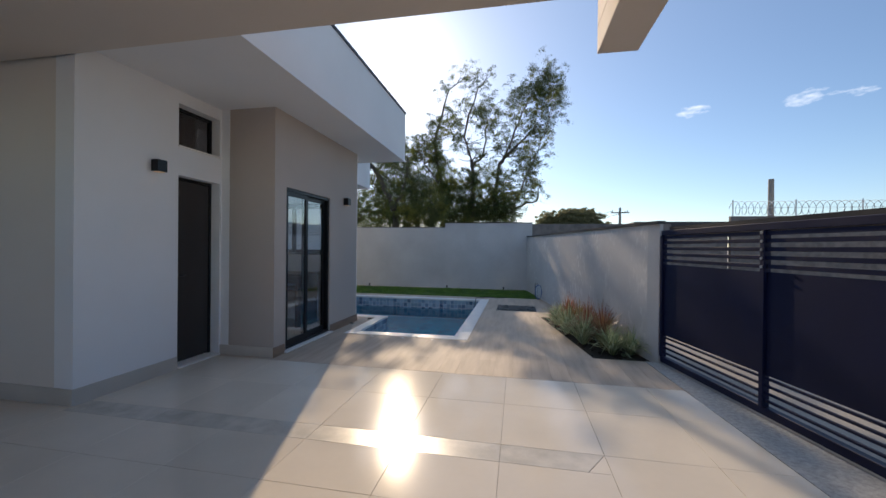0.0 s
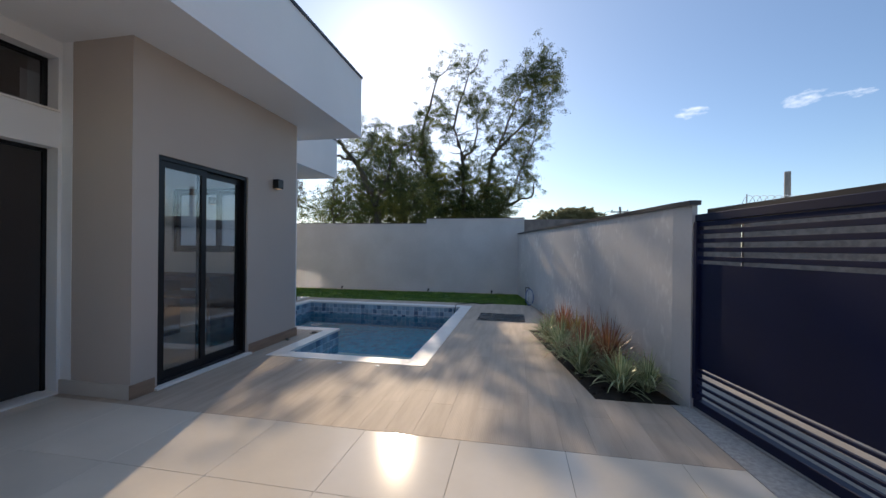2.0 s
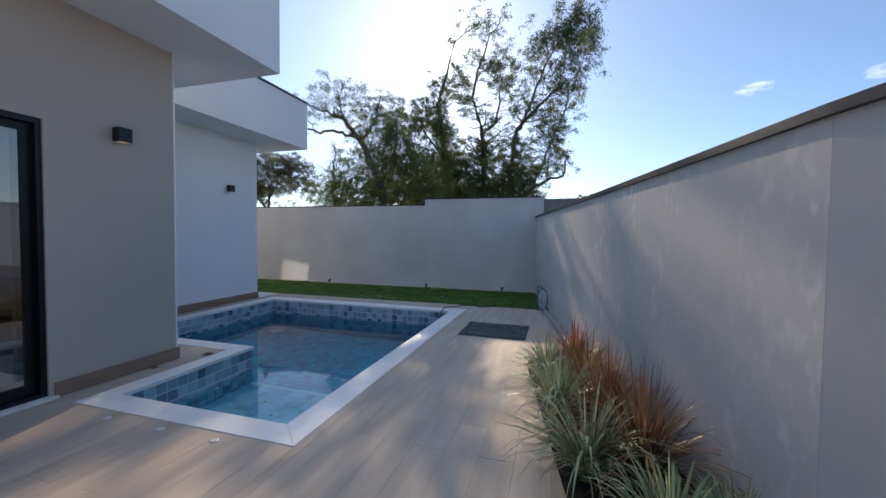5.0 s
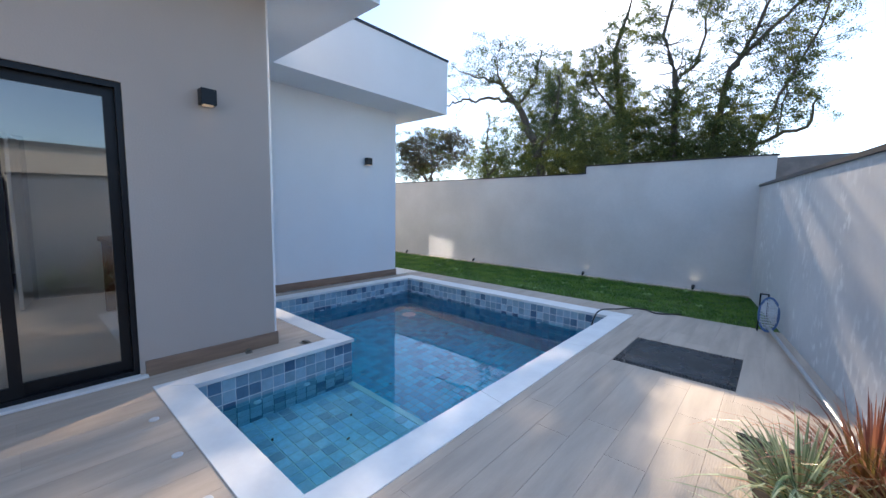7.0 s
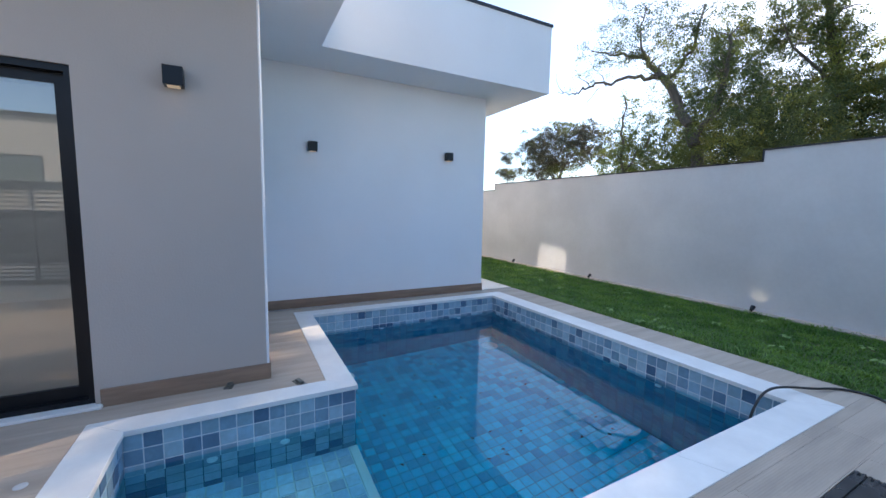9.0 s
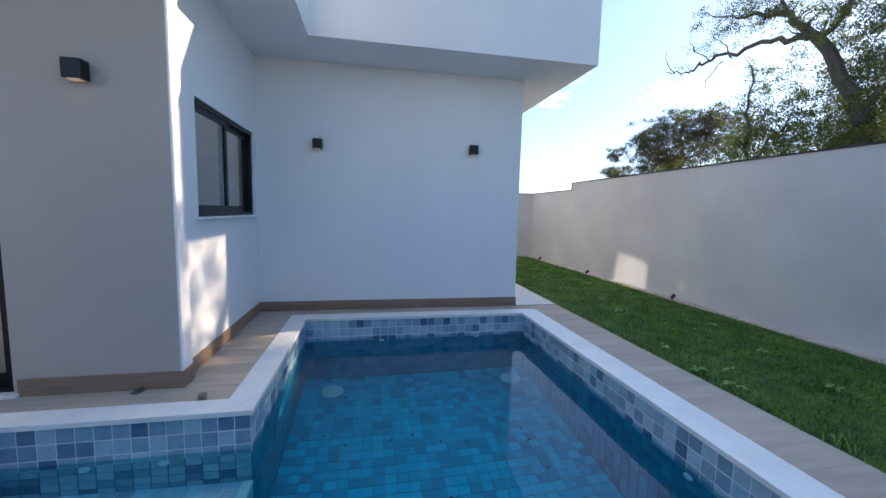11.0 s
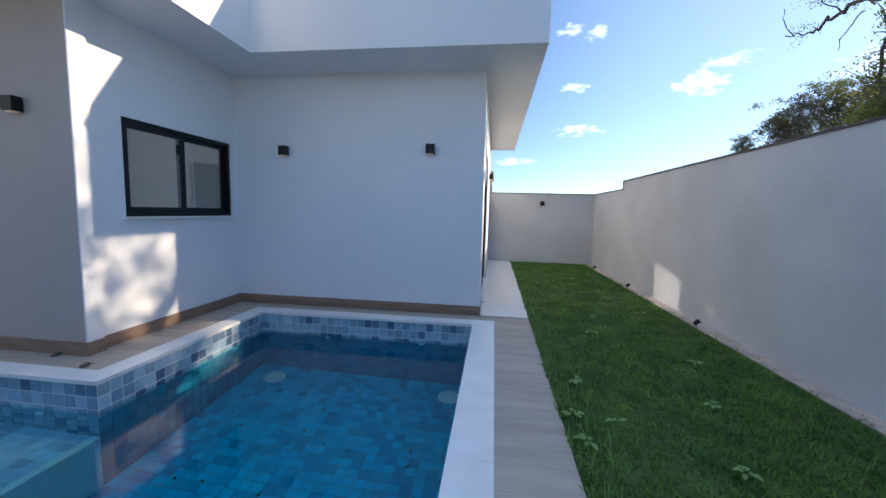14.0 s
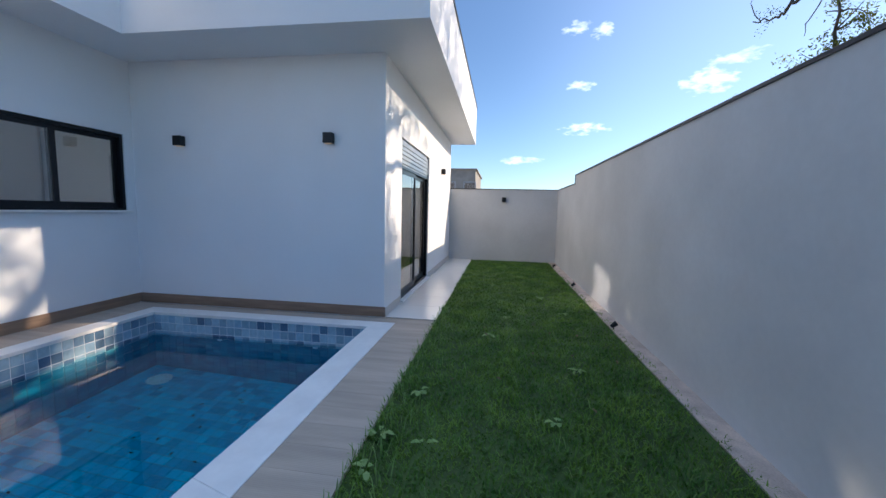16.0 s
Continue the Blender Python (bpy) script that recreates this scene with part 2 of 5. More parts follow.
GRANITE = material("pebbled_kerb", (0.42, 0.42, 0.41), 0.7, vary=0.3, scale=30, fine=0.35, fine_scale=160, bump=0.3)
WOODSTRIP = material("wood_tile_skirting", (0.31, 0.21, 0.145), 0.5, vary=0.25, scale=3, stretch=(1, 1, 8), fine=0.08)
CREAMSTRIP = material("cream_skirting", (0.55, 0.51, 0.46), 0.35, vary=0.08, scale=3)
SOIL = material("dark_soil", (0.03, 0.022, 0.017), 0.95, vary=0.5, scale=20, fine=0.4, bump=1.0, bump_scale=40)
SAND = material("sandy_edge", (0.62, 0.51, 0.43), 0.95, vary=0.3, scale=6, fine=0.3, fine_scale=90, bump=0.8, bump_scale=80)
ASPHALT = material("outer_ground", (0.42, 0.37, 0.31), 0.9, vary=0.3, scale=0.4, fine=0.2, fine_scale=30, bump=0.4)
TURF = material("turf", (0.07, 0.12, 0.022), 0.9, vary=0.4, scale=4, fine=0.3, fine_scale=60, bump=0.8, bump_scale=60)
BRICKY = material("raw_concrete", (0.25, 0.22, 0.20), 0.95, vary=0.35, scale=5, fine=0.2, fine_scale=40, bump=1.0, bump_scale=25)
BARK = material("bark", (0.12, 0.10, 0.08), 0.95, vary=0.4, scale=6, fine=0.2, fine_scale=40, bump=0.8, bump_scale=30, stretch=(1, 1, 0.3))
INNER = material("inner_wall_paint", (0.88, 0.87, 0.84), 0.8, vary=0.04, scale=1)
INFLOOR = material("inner_floor", (0.62, 0.58, 0.53), 0.35, vary=0.06, scale=1)
TIMBER = material("brown_timber", (0.20, 0.095, 0.05), 0.5, vary=0.3, scale=3, stretch=(1, 6, 6), fine=0.1)
SHUTTER = material("grey_aluminium", (0.42, 0.43, 0.44), 0.4, 0.5, vary=0.05, scale=2)
PVC = material("white_plastic", (0.62, 0.62, 0.62), 0.4, vary=0.1, scale=6)
RUBBER = material("black_rubber", (0.015, 0.015, 0.016), 0.5)
BLUEPLASTIC = material("blue_plastic", (0.09, 0.16, 0.33), 0.4)
STEEL = material("galvanised_steel", (0.55, 0.55, 0.56), 0.35, 0.9)
CONCRETE = material("pole_concrete", (0.36, 0.33, 0.29), 0.9, vary=0.2, scale=3, bump=0.4)
LAMPLIGHT = emitter("warm_lamp", (1.0, 0.72, 0.45), 0.05)
DOORLEAF = material("bronze_door", (0.05, 0.045, 0.045), 0.25, 0.2, vary=0.1, scale=1)


def deck_material():
    m = material("wood_look_porcelain", (0.51, 0.425, 0.34), 0.66, vary=0.22, scale=2.2, stretch=(5, 0.6, 1), fine=0.06, fine_scale=40, by="object", spread=0.06, second=(0.42, 0.345, 0.275), spec=0.3)
    nt = m.node_tree
    N, L = nt.nodes.new, nt.links.new
    geo, wv, bp = N("ShaderNodeNewGeometry"), N("ShaderNodeTexWave"), N("ShaderNodeBump")
    wv.wave_type, wv.bands_direction, wv.wave_profile = "BANDS", "X", "SIN"
    wv.inputs["Scale"].default_value, wv.inputs["Distortion"].default_value = 26.0, 0.0
    bp.inputs["Strength"].default_value, bp.inputs["Distance"].default_value = 0.35, 0.0015
    L(geo.outputs["Position"], wv.inputs["Vector"])
    L(wv.outputs["Fac"], bp.inputs["Height"])
    L(bp.outputs[0], nt.nodes["Principled BSDF"].inputs["Normal"])
    return m


def pool_tile_material(name, by, tones):
    m = bpy.data.materials.new(name)
    m.use_nodes = True
    nt = m.node_tree
    N, L = nt.nodes.new, nt.links.new
    b = nt.nodes["Principled BSDF"]
    b.inputs["Roughness"].default_value = 0.3
    rnd = N("ShaderNodeObjectInfo").outputs["Random"] if by == "object" else N("ShaderNodeNewGeometry").outputs["Random Per Island"]
    ramp = N("ShaderNodeValToRGB")
    ramp.color_ramp.interpolation = "CONSTANT"
    e = ramp.color_ramp.elements
    while len(e) < len(tones):
        e.new(0.5)
    for el, (p, c) in zip(e, tones):
        el.position, el.color = p, (*c, 1)
    L(rnd, ramp.inputs[0])
    geo, n1 = N("ShaderNodeNewGeometry"), N("ShaderNodeTexNoise")
    n1.inputs["Scale"].default_value, n1.inputs["Detail"].default_value = 25, 5
    L(geo.outputs["Position"], n1.inputs["Vector"])
    rr = N("ShaderNodeMapRange")
    rr.inputs["To Min"].default_value, rr.inputs["To Max"].default_value = 0.75, 1.25
    L(n1.outputs[0], rr.inputs["Value"])
    mu = N("ShaderNodeVectorMath")
    mu.operation = "SCALE"
    L(ramp.outputs[0], mu.inputs[0])
    L(rr.outputs[0], mu.inputs["Scale"])
    L(mu.outputs[0], b.inputs["Base Color"])
    return m


def glass_material(name, tint, rough=0.0):
    m = bpy.data.materials.new(name)
    m.use_nodes = True
    b = m.node_tree.nodes["Principled BSDF"]
    b.inputs["Base Color"].default_value = (*tint, 1)
    b.inputs["Transmission Weight"].default_value, b.inputs["Roughness"].default_value = 1.0, rough
    b.inputs["IOR"].default_value = 2.0
    return m


def water_material():
    m = bpy.data.materials.new("pool_water")
    m.use_nodes = True
    nt = m.node_tree
    N, L = nt.nodes.new, nt.links.new
    b = nt.nodes["Principled BSDF"]
    b.inputs["Base Color"].default_value = (0.30, 0.90, 1.0, 1)
    b.inputs["Transmission Weight"].default_value, b.inputs["Roughness"].default_value, b.inputs["IOR"].default_value = 1.0, 0.0, 1.333
    geo, n1, bp = N("ShaderNodeNewGeometry"), N("ShaderNodeTexNoise"), N("ShaderNodeBump")
    n1.inputs["Scale"].default_value = 5.0
    bp.inputs["Strength"].default_value, bp.inputs["Distance"].default_value = 0.06, 0.01
    L(geo.outputs["Position"], n1.inputs["Vector"])
    L(n1.outputs[0], bp.inputs["Height"])
    L(bp.outputs[0], b.inputs["Normal"])
    # clear gloss of the still surface
    gl, fr, ms = N("ShaderNodeBsdfGlossy"), N("ShaderNodeFresnel"), N("ShaderNodeMixShader")
    gl.inputs["Roughness"].default_value, fr.inputs["IOR"].default_value = 0.0, 1.06
    L(bp.outputs[0], gl.inputs["Normal"])
    L(fr.outputs[0], ms.inputs[0])
    L(b.outputs[0], ms.inputs[1])
    L(gl.outputs[0], ms.inputs[2])
    L(ms.outputs[0], nt.nodes["Material Output"].inputs["Surface"])
    return m


def leaf_material(name, a, c, rough=0.5, trans=0.25, patch=None, patch_scale=0.8, lo=0.5, hi=0.66):
    """Leaves from tone a to tone c, with patches of a third tone."""
    m = bpy.data.materials.new(name)
    m.use_nodes = True
    nt = m.node_tree
    N, L = nt.nodes.new, nt.links.new
    b = nt.nodes["Principled BSDF"]
    b.inputs["Roughness"].default_value = rough
    geo, mix, tl, ms = N("ShaderNodeNewGeometry"), N("ShaderNodeMixRGB"), N("ShaderNodeBsdfTranslucent"), N("ShaderNodeMixShader")
    mix.inputs[1].default_value, mix.inputs[2].default_value = (*a, 1), (*c, 1)
    L(geo.outputs["Random Per Island"], mix.inputs[0])
    col = mix.outputs[0]
    if patch:
        n1, mr, m2 = N("ShaderNodeTexNoise"), N("ShaderNodeMapRange"), N("ShaderNodeMixRGB")
        n1.inputs["Scale"].default_value, n1.inputs["Detail"].default_value = patch_scale, 3.0
        mr.inputs["From Min"].default_value, mr.inputs["From Max"].default_value = lo, hi
        m2.inputs[2].default_value = (*patch, 1)
        L(geo.outputs["Position"], n1.inputs["Vector"])
        L(n1.outputs[0], mr.inputs["Value"])
        L(mr.outputs[0], m2.inputs[0])
        L(col, m2.inputs[1])
        col = m2.outputs[0]
    L(col, b.inputs["Base Color"])
    L(col, tl.inputs["Color"])
    ms.inputs[0].default_value = trans
    L(b.outputs[0], ms.inputs[1])
    L(tl.outputs[0], ms.inputs[2])
    L(ms.outputs[0], nt.nodes["Material Output"].inputs["Surface"])
    return m


DECK = deck_material()
TONES = [(0.0, (0.30, 0.37, 0.43)), (0.20, (0.42, 0.49, 0.54)), (0.42, (0.25, 0.32, 0.40)), (0.58, (0.36, 0.45, 0.53)), (0.72, (0.15, 0.21, 0.29)), (0.83, (0.48, 0.54, 0.58)), (0.92, (0.10, 0.15, 0.23))]
# same tiles in deep water: the water's blue is painted into these tones
DEEP_WATER_TONES = [(0.0, (0.20, 0.64, 0.78)), (0.20, (0.30, 0.74, 0.84)), (0.42, (0.13, 0.52, 0.68)), (0.58, (0.24, 0.68, 0.80)), (0.72, (0.10, 0.46, 0.62)), (0.83, (0.36, 0.80, 0.88)), (0.92, (0.08, 0.40, 0.57))]
TONES = [(p, (0.90 * r, 1.06 * g, 1.12 * b)) for p, (r, g, b) in TONES]
POOL_TILE = pool_tile_material("pool_tile_piece", "object", TONES)
POOL_TILE_MANY = pool_tile_material("pool_tile_field", "island", TONES)
# dimness of the deep walls under water is painted into the tile colour
DEEP_WALL = pool_tile_material("water_dimmed_pool_tile", "island", [(p, (0.08 * r, 0.36 * g, 0.48 * b)) for p, (r, g, b) in DEEP_WATER_TONES])
# same tiles on the ledge, brightness of the shallow water painted in
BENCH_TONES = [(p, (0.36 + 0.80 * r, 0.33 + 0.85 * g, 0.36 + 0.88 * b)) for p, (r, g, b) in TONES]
POOL_TILE_BENCH = pool_tile_material("shallow_lit_pool_tile", "island", BENCH_TONES)
POOL_TILE_DEEP = pool_tile_material("water_tinted_pool_tile", "island", [(p, (0.07 * r, 0.78 * g, 0.92 * b)) for p, (r, g, b) in DEEP_WATER_TONES])
GLASS = glass_material("window_glass", (0.94, 0.96, 0.96))
DARKGLASS = glass_material("tinted_glass", (0.25, 0.24, 0.25))
WATER = water_material()
LEAF = leaf_material("tree_leaf", (0.035, 0.055, 0.018), (0.10, 0.13, 0.035), trans=0.45, patch=(0.24, 0.25, 0.045))
LEAF_LIGHT = leaf_material("bright_leaf", (0.06, 0.09, 0.02), (0.16, 0.19, 0.04), trans=0.5, patch=(0.26, 0.27, 0.05))
LEAF_PALE = leaf_material("pale_olive_leaf", (0.22, 0.22, 0.12), (0.42, 0.40, 0.22), trans=0.6)
LEAF_DRY = leaf_material("dull_leaf", (0.05, 0.05, 0.03), (0.11, 0.10, 0.06), trans=0.4, patch=(0.17, 0.19, 0.05))
BLADE = leaf_material("grass_blade", (0.045, 0.125, 0.012), (0.13, 0.26, 0.028), trans=0.4, patch=(0.20, 0.33, 0.04), patch_scale=3.2, lo=0.42, hi=0.68)
STRIPED = leaf_material("striped_leaf", (0.08, 0.17, 0.06), (0.76, 0.79, 0.50), 0.35, trans=0.4)
BRONZE = leaf_material("bronze_leaf", (0.20, 0.07, 0.045), (0.72, 0.32, 0.18), 0.35, trans=0.4, patch=(0.24, 0.19, 0.05), patch_scale=5, lo=0.55, hi=0.75)
OLIVE = leaf_material("olive_leaf", (0.16, 0.11, 0.035), (0.58, 0.45, 0.14), 0.35, trans=0.4, patch=(0.32, 0.12, 0.05), patch_scale=5, lo=0.5, hi=0.7)
BROWNISH = leaf_material("brown_leaf", (0.12, 0.05, 0.035), (0.42, 0.22, 0.13), 0.35, trans=0.4, patch=(0.30, 0.24, 0.08), patch_scale=5, lo=0.5, hi=0.7)
WEED = leaf_material("weed_leaf", (0.14, 0.27, 0.05), (0.30, 0.42, 0.13), trans=0.3)


# ---- shape helpers ----
def part(name, bm, mat, parent=None, label="", kind=""):
    me = bpy.data.meshes.new(name)
    bm.to_mesh(me)
    bm.free()
    me.materials.append(mat)
    ob = new(name, me)
    if parent is not None:
        ob.parent = parent
    return tagged(ob, label, "", "", kind)


def thing(name, at, label, category, group="", kind="", turn=0.0):
    ob = new(name)
    ob.empty_display_size = 0.1
    ob.matrix_world = pose(*at, 0, 0, turn)
    return tagged(ob, label, category, group, kind)


def box(bm, x0, x1, y0, y1, z0, z1, bevel=0.0, m=None):
    """A box, with its edges cut by bevel."""
    r = bmesh.ops.create_cube(bm, size=1.0)
    vs = r["verts"]
    for v in vs:
        v.co = Vector(((x0 + x1) / 2 + v.co.x * (x1 - x0), (y0 + y1) / 2 + v.co.y * (y1 - y0), (z0 + z1) / 2 + v.co.z * (z1 - z0)))
    if bevel:
        es = list({e for v in vs for e in v.link_edges})
        vs = list({v for f in bmesh.ops.bevel(bm, geom=es, offset=bevel, segments=1, affect="EDGES")["faces"] for v in f.verts} | {v for v in vs if v.is_valid})
    if m is not None:
        bmesh.ops.transform(bm, matrix=m, verts=[v for v in vs if v.is_valid])
    return bm


def prism(bm, poly, z0, z1):
    """A solid over a flat outline given anticlockwise."""
    lo = [bm.verts.new((x, y, z0)) for x, y in poly]
    hi = [bm.verts.new((x, y, z1)) for x, y in poly]
    bm.faces.new(hi)
    bm.faces.new(lo[::-1])
    for i in range(len(poly)):
        j = (i + 1) % len(poly)
        bm.faces.new((lo[i], lo[j], hi[j], hi[i]))
    return bm


def tube(bm, pts, radii, sides=6, cap=True):
    """A round bar through the points."""
    rings = []
    for i, p in enumerate(pts):
        p = Vector(p)
        d = (Vector(pts[min(i + 1, len(pts) - 1)]) - Vector(pts[max(i - 1, 0)])).normalized()
        a = d.orthogonal().normalized() if abs(d.z) > 0.95 else Vector((0, 0, 1)).cross(d).normalized()
        b = d.cross(a)
        r = radii[i] if isinstance(radii, (list, tuple)) else radii
        rings.append([bm.verts.new(p + r * (math.cos(k * math.tau / sides) * a + math.sin(k * math.tau / sides) * b)) for k in range(sides)])
    for u, v in zip(rings, rings[1:]):
        for k in range(sides):
            bm.faces.new((u[k], u[(k + 1) % sides], v[(k + 1) % sides], v[k]))
    if cap:
        bm.faces.new(rings[0][::-1])
        bm.faces.new(rings[-1])
    return bm


def B():
    return bmesh.new()


def structure(name, bm, mat, label="", category=""):
    ob = part(name, bm, mat, None, label, "structure")
    if category:
        ob["category"] = category
    return ob


def wall(name, p0, p1, z0, z1, thick, mat, openings=(), label="", category="wall"):
    """A wall whose outer face runs from p0 to p1 with its body on the left-hand side, and openings (s0, s1, z0, z1)."""
    p0, p1 = Vector((*p0, 0)), Vector((*p1, 0))
    length, d = (p1 - p0).length, (p1 - p0).normalized()
    m = Matrix(((d.x, -d.y, 0, p0.x), (d.y, d.x, 0, p0.y), (0, 0, 1, 0), (0, 0, 0, 1)))
    bm = B()
    cuts = sorted({0.0, length, *[s for o in openings for s in o[:2]]})
    for a, b in zip(cuts, cuts[1:]):
        solid = [(z0, z1)]
        for o in openings:
            if o[0] <= a + 1e-6 and o[1] >= b - 1e-6:
                solid = [q for lo, hi in solid for q in ((lo, min(hi, o[2])), (max(lo, o[3]), hi)) if q[1] - q[0] > 1e-4]
        for lo, hi in solid:
            box(bm, a, b, 0, thick, lo, hi, m=m)
    bmesh.ops.remove_doubles(bm, verts=bm.verts, dist=1e-5)
    return structure(name, bm, mat, label, category)


def clip(poly, a, b, c):
    """The part of a convex outline where a x + b y <= c."""
    out = []
    for i, p in enumerate(poly):
        q = poly[(i + 1) % len(poly)]
        fp, fq = a * p[0] + b * p[1] - c, a * q[0] + b * q[1] - c
        if fp <= 0:
            out.append(p)
        if fp * fq < 0:
            t = fp / (fp - fq)
            out.append((p[0] + t * (q[0] - p[0]), p[1] + t * (q[1] - p[1])))
    return out


def minus(rects, hole):
    """Rectangles (x0, x1, y0, y1) less a hole."""
    out = []
    hx0, hx1, hy0, hy1 = hole
    for x0, x1, y0, y1 in rects:
        if x1 <= hx0 or x0 >= hx1 or y1 <= hy0 or y0 >= hy1:
            out.append((x0, x1, y0, y1))
            continue
        for r in ((x0, min(x1, hx0), y0, y1), (max(x0, hx1), x1, y0, y1), (max(x0, hx0), min(x1, hx1), y0, min(y1, hy0)), (max(x0, hx0), min(x1, hx1), max(y0, hy1), y1)):
            if r[1] - r[0] > 0.003 and r[3] - r[2] > 0.003:
                out.append(r)
    return out


def soup(name, verts, faces, mat, parent=None, label="", kind="stuff"):
    me = bpy.data.meshes.new(name)
    me.from_pydata(verts, [], faces)
    me.materials.append(mat)
    ob = new(name, me)
    if parent is not None:
        ob.parent = parent
    return tagged(ob, label, "", "", kind)


# ---- plan ----
SLOPE = 0.174                       # how far the street side leans out for each metre towards the carport
Y_BACK, Y_GATE, X_END = 13.44, 5.93, -10.30
G_SLOPE, G_Y = 0.20, 5.70          # the gate leans out a little more than the wall


def x_wall(y):
    return 0.885 + SLOPE * (Y_BACK - y)


def x_kerb(y):
    return 2.12 + 0.07 * (5.75 - y)


def x_gate(y):
    return 2.25 + G_SLOPE * (G_Y - y)


def x_bed(y):
    return x_wall(y) - 0.70


TOP_SOFFIT, TOP_FASCIA = 3.07, 4.05
POOL_OUT = [(-0.147, 6.29), (-0.147, 10.82), (-4.195, 10.82), (-4.195, 7.675), (-2.11, 7.675), (-2.11, 6.29)]
POOL_IN = [(-0.372, 6.50), (-0.372, 10.56), (-4.0, 10.56), (-4.0, 7.873), (-1.93, 7.873), (-1.93, 6.50)]
WATER_Z, BENCH_Z, FLOOR_Z = -0.256, -0.67, -1.42
BED_Y0, BED_Y1 = 5.74, 8.50
GRATE = (0.13, 1.0, 9.14, 9.95)
Y_TILE, Y_GRASS = 4.79, 11.26

# ---- ground, one sheet with the pool's pit left open ----
bm = B()
far = 900
for x0, x1, y0, y1 in minus([(-far, far, -far, far)], (-4.3, -0.1, 6.2, 10.9)):
    bm.faces.new([bm.verts.new((x, y, -0.06)) for x, y in ((x0, y0), (x1, y0), (x1, y1), (x0, y1))])
structure("ground", bm, ASPHALT, "dry sandy ground round the walled plot", "ground")

# ---- house walls ----
wall("wall_taupe_east", (-2.35, 7.29), (-2.35, 4.87), -0.05, TOP_SOFFIT, -0.15, TAUPE, [(1.02, 2.18, 0.02, 2.13)], "taupe rendered wall with a glazed sliding door")
wall("wall_taupe_south", (-2.50, 4.87), (-3.25, 4.87), -0.05, TOP_SOFFIT, -0.15, TAUPE, (), "taupe rendered return wall")
wall("wall_white_door", (-3.10, 4.87), (-3.10, 3.25), -0.05, TOP_SOFFIT, -0.20, WHITE_WALL, [(0.03, 0.62, 0.02, 2.14), (0.03, 0.62, 2.45, 2.93)], "white rendered wall with a dark door and a small high window")
wall("wall_beige_south", (-3.30, 3.25), (-9.0, 3.25), -0.05, TOP_SOFFIT, -0.20, BEIGE, (), "beige rendered wall under the carport")
wall("wall_white_notch", (-4.43, 7.25), (-2.50, 7.25), -0.05, TOP_SOFFIT, -0.15, WHITE_WALL, [(0.12, 1.62, 1.19, 2.16)], "white rendered wall with a sliding window beside the pool")
wall("wall_white_pool", (-4.43, 10.62), (-4.43, 7.25), -0.05, TOP_SOFFIT, -0.15, WHITE_WALL, (), "white rendered wall beside the pool")
wall("wall_white_north", (X_END, 10.62), (-4.58, 10.62), -0.05, TOP_SOFFIT, -0.15, WHITE_WALL, [(3.10, 5.10, 0.02, 2.28)], "white rendered wall with a shuttered sliding door")

structure("wall_door_skin", box(B(), -3.0995, -2.983, 4.866, 4.8695, 0.121, TOP_SOFFIT), WHITE_WALL, "white rendered edge beside the entrance door", "wall")
structure("trim_corner_bead", prism(B(), [(-2.3499, 7.280), (-2.3455, 7.286), (-2.3455, 7.291), (-2.3499, 7.2985)], 0.121, TOP_SOFFIT), WHITE_WALL, "white rounded bead along the wall corner", "trim")
structure("wall_corner_skin", box(B(), -2.4999, -2.3501, 7.2901, 7.294, 0.0, TOP_SOFFIT), WHITE_WALL, "white rendered end of the wing wall", "wall")

wall("wall_house_west", (X_END - 0.15, 10.45), (X_END - 0.15, 3.25), -0.05, TOP_SOFFIT, 0.15, WHITE_WALL, (), "plain wall that closes the house")
wall("wall_inner_far", (-9.0, 3.47), (-9.0, 7.09), 0.018, 2.8, 0.08, INNER, (), "plain inner wall")

# skirtings
def skirting(name, x0, x1, y0, y1, mat, h):
    structure(name, box(B(), x0, x1, y0, y1, 0.0, h, 0.002), mat, "wood-look tile skirting" if mat is WOODSTRIP else "cream tile skirting", "skirting")


skirting("baseboard_a", -2.35, -2.335, 4.855, 5.08, WOODSTRIP, 0.12)
skirting("baseboard_b", -2.35, -2.335, 6.30, 7.294, WOODSTRIP, 0.12)
skirting("baseboard_c", -3.10, -2.35, 4.855, 4.87, CREAMSTRIP, 0.12)
skirting("baseboard_d", -3.10, -3.085, 3.235, 4.24, CREAMSTRIP, 0.14)
skirting("baseboard_e", -4.415, -2.501, 7.251, 7.265, WOODSTRIP, 0.12)
skirting("baseboard_corner", -2.501, -2.3352, 7.2943, 7.308, WOODSTRIP, 0.12)
skirting("baseboard_f", -4.43, -4.415, 7.25, 10.635, WOODSTRIP, 0.12)
skirting("baseboard_g", -5.15, -4.43, 10.62, 10.632, CREAMSTRIP, 0.10)
skirting("baseboard_h", X_END, -7.25, 10.62, 10.632, CREAMSTRIP, 0.10)
skirting("baseboard_i", -9.0, -3.10, 3.235, 3.25, CREAMSTRIP, 0.14)

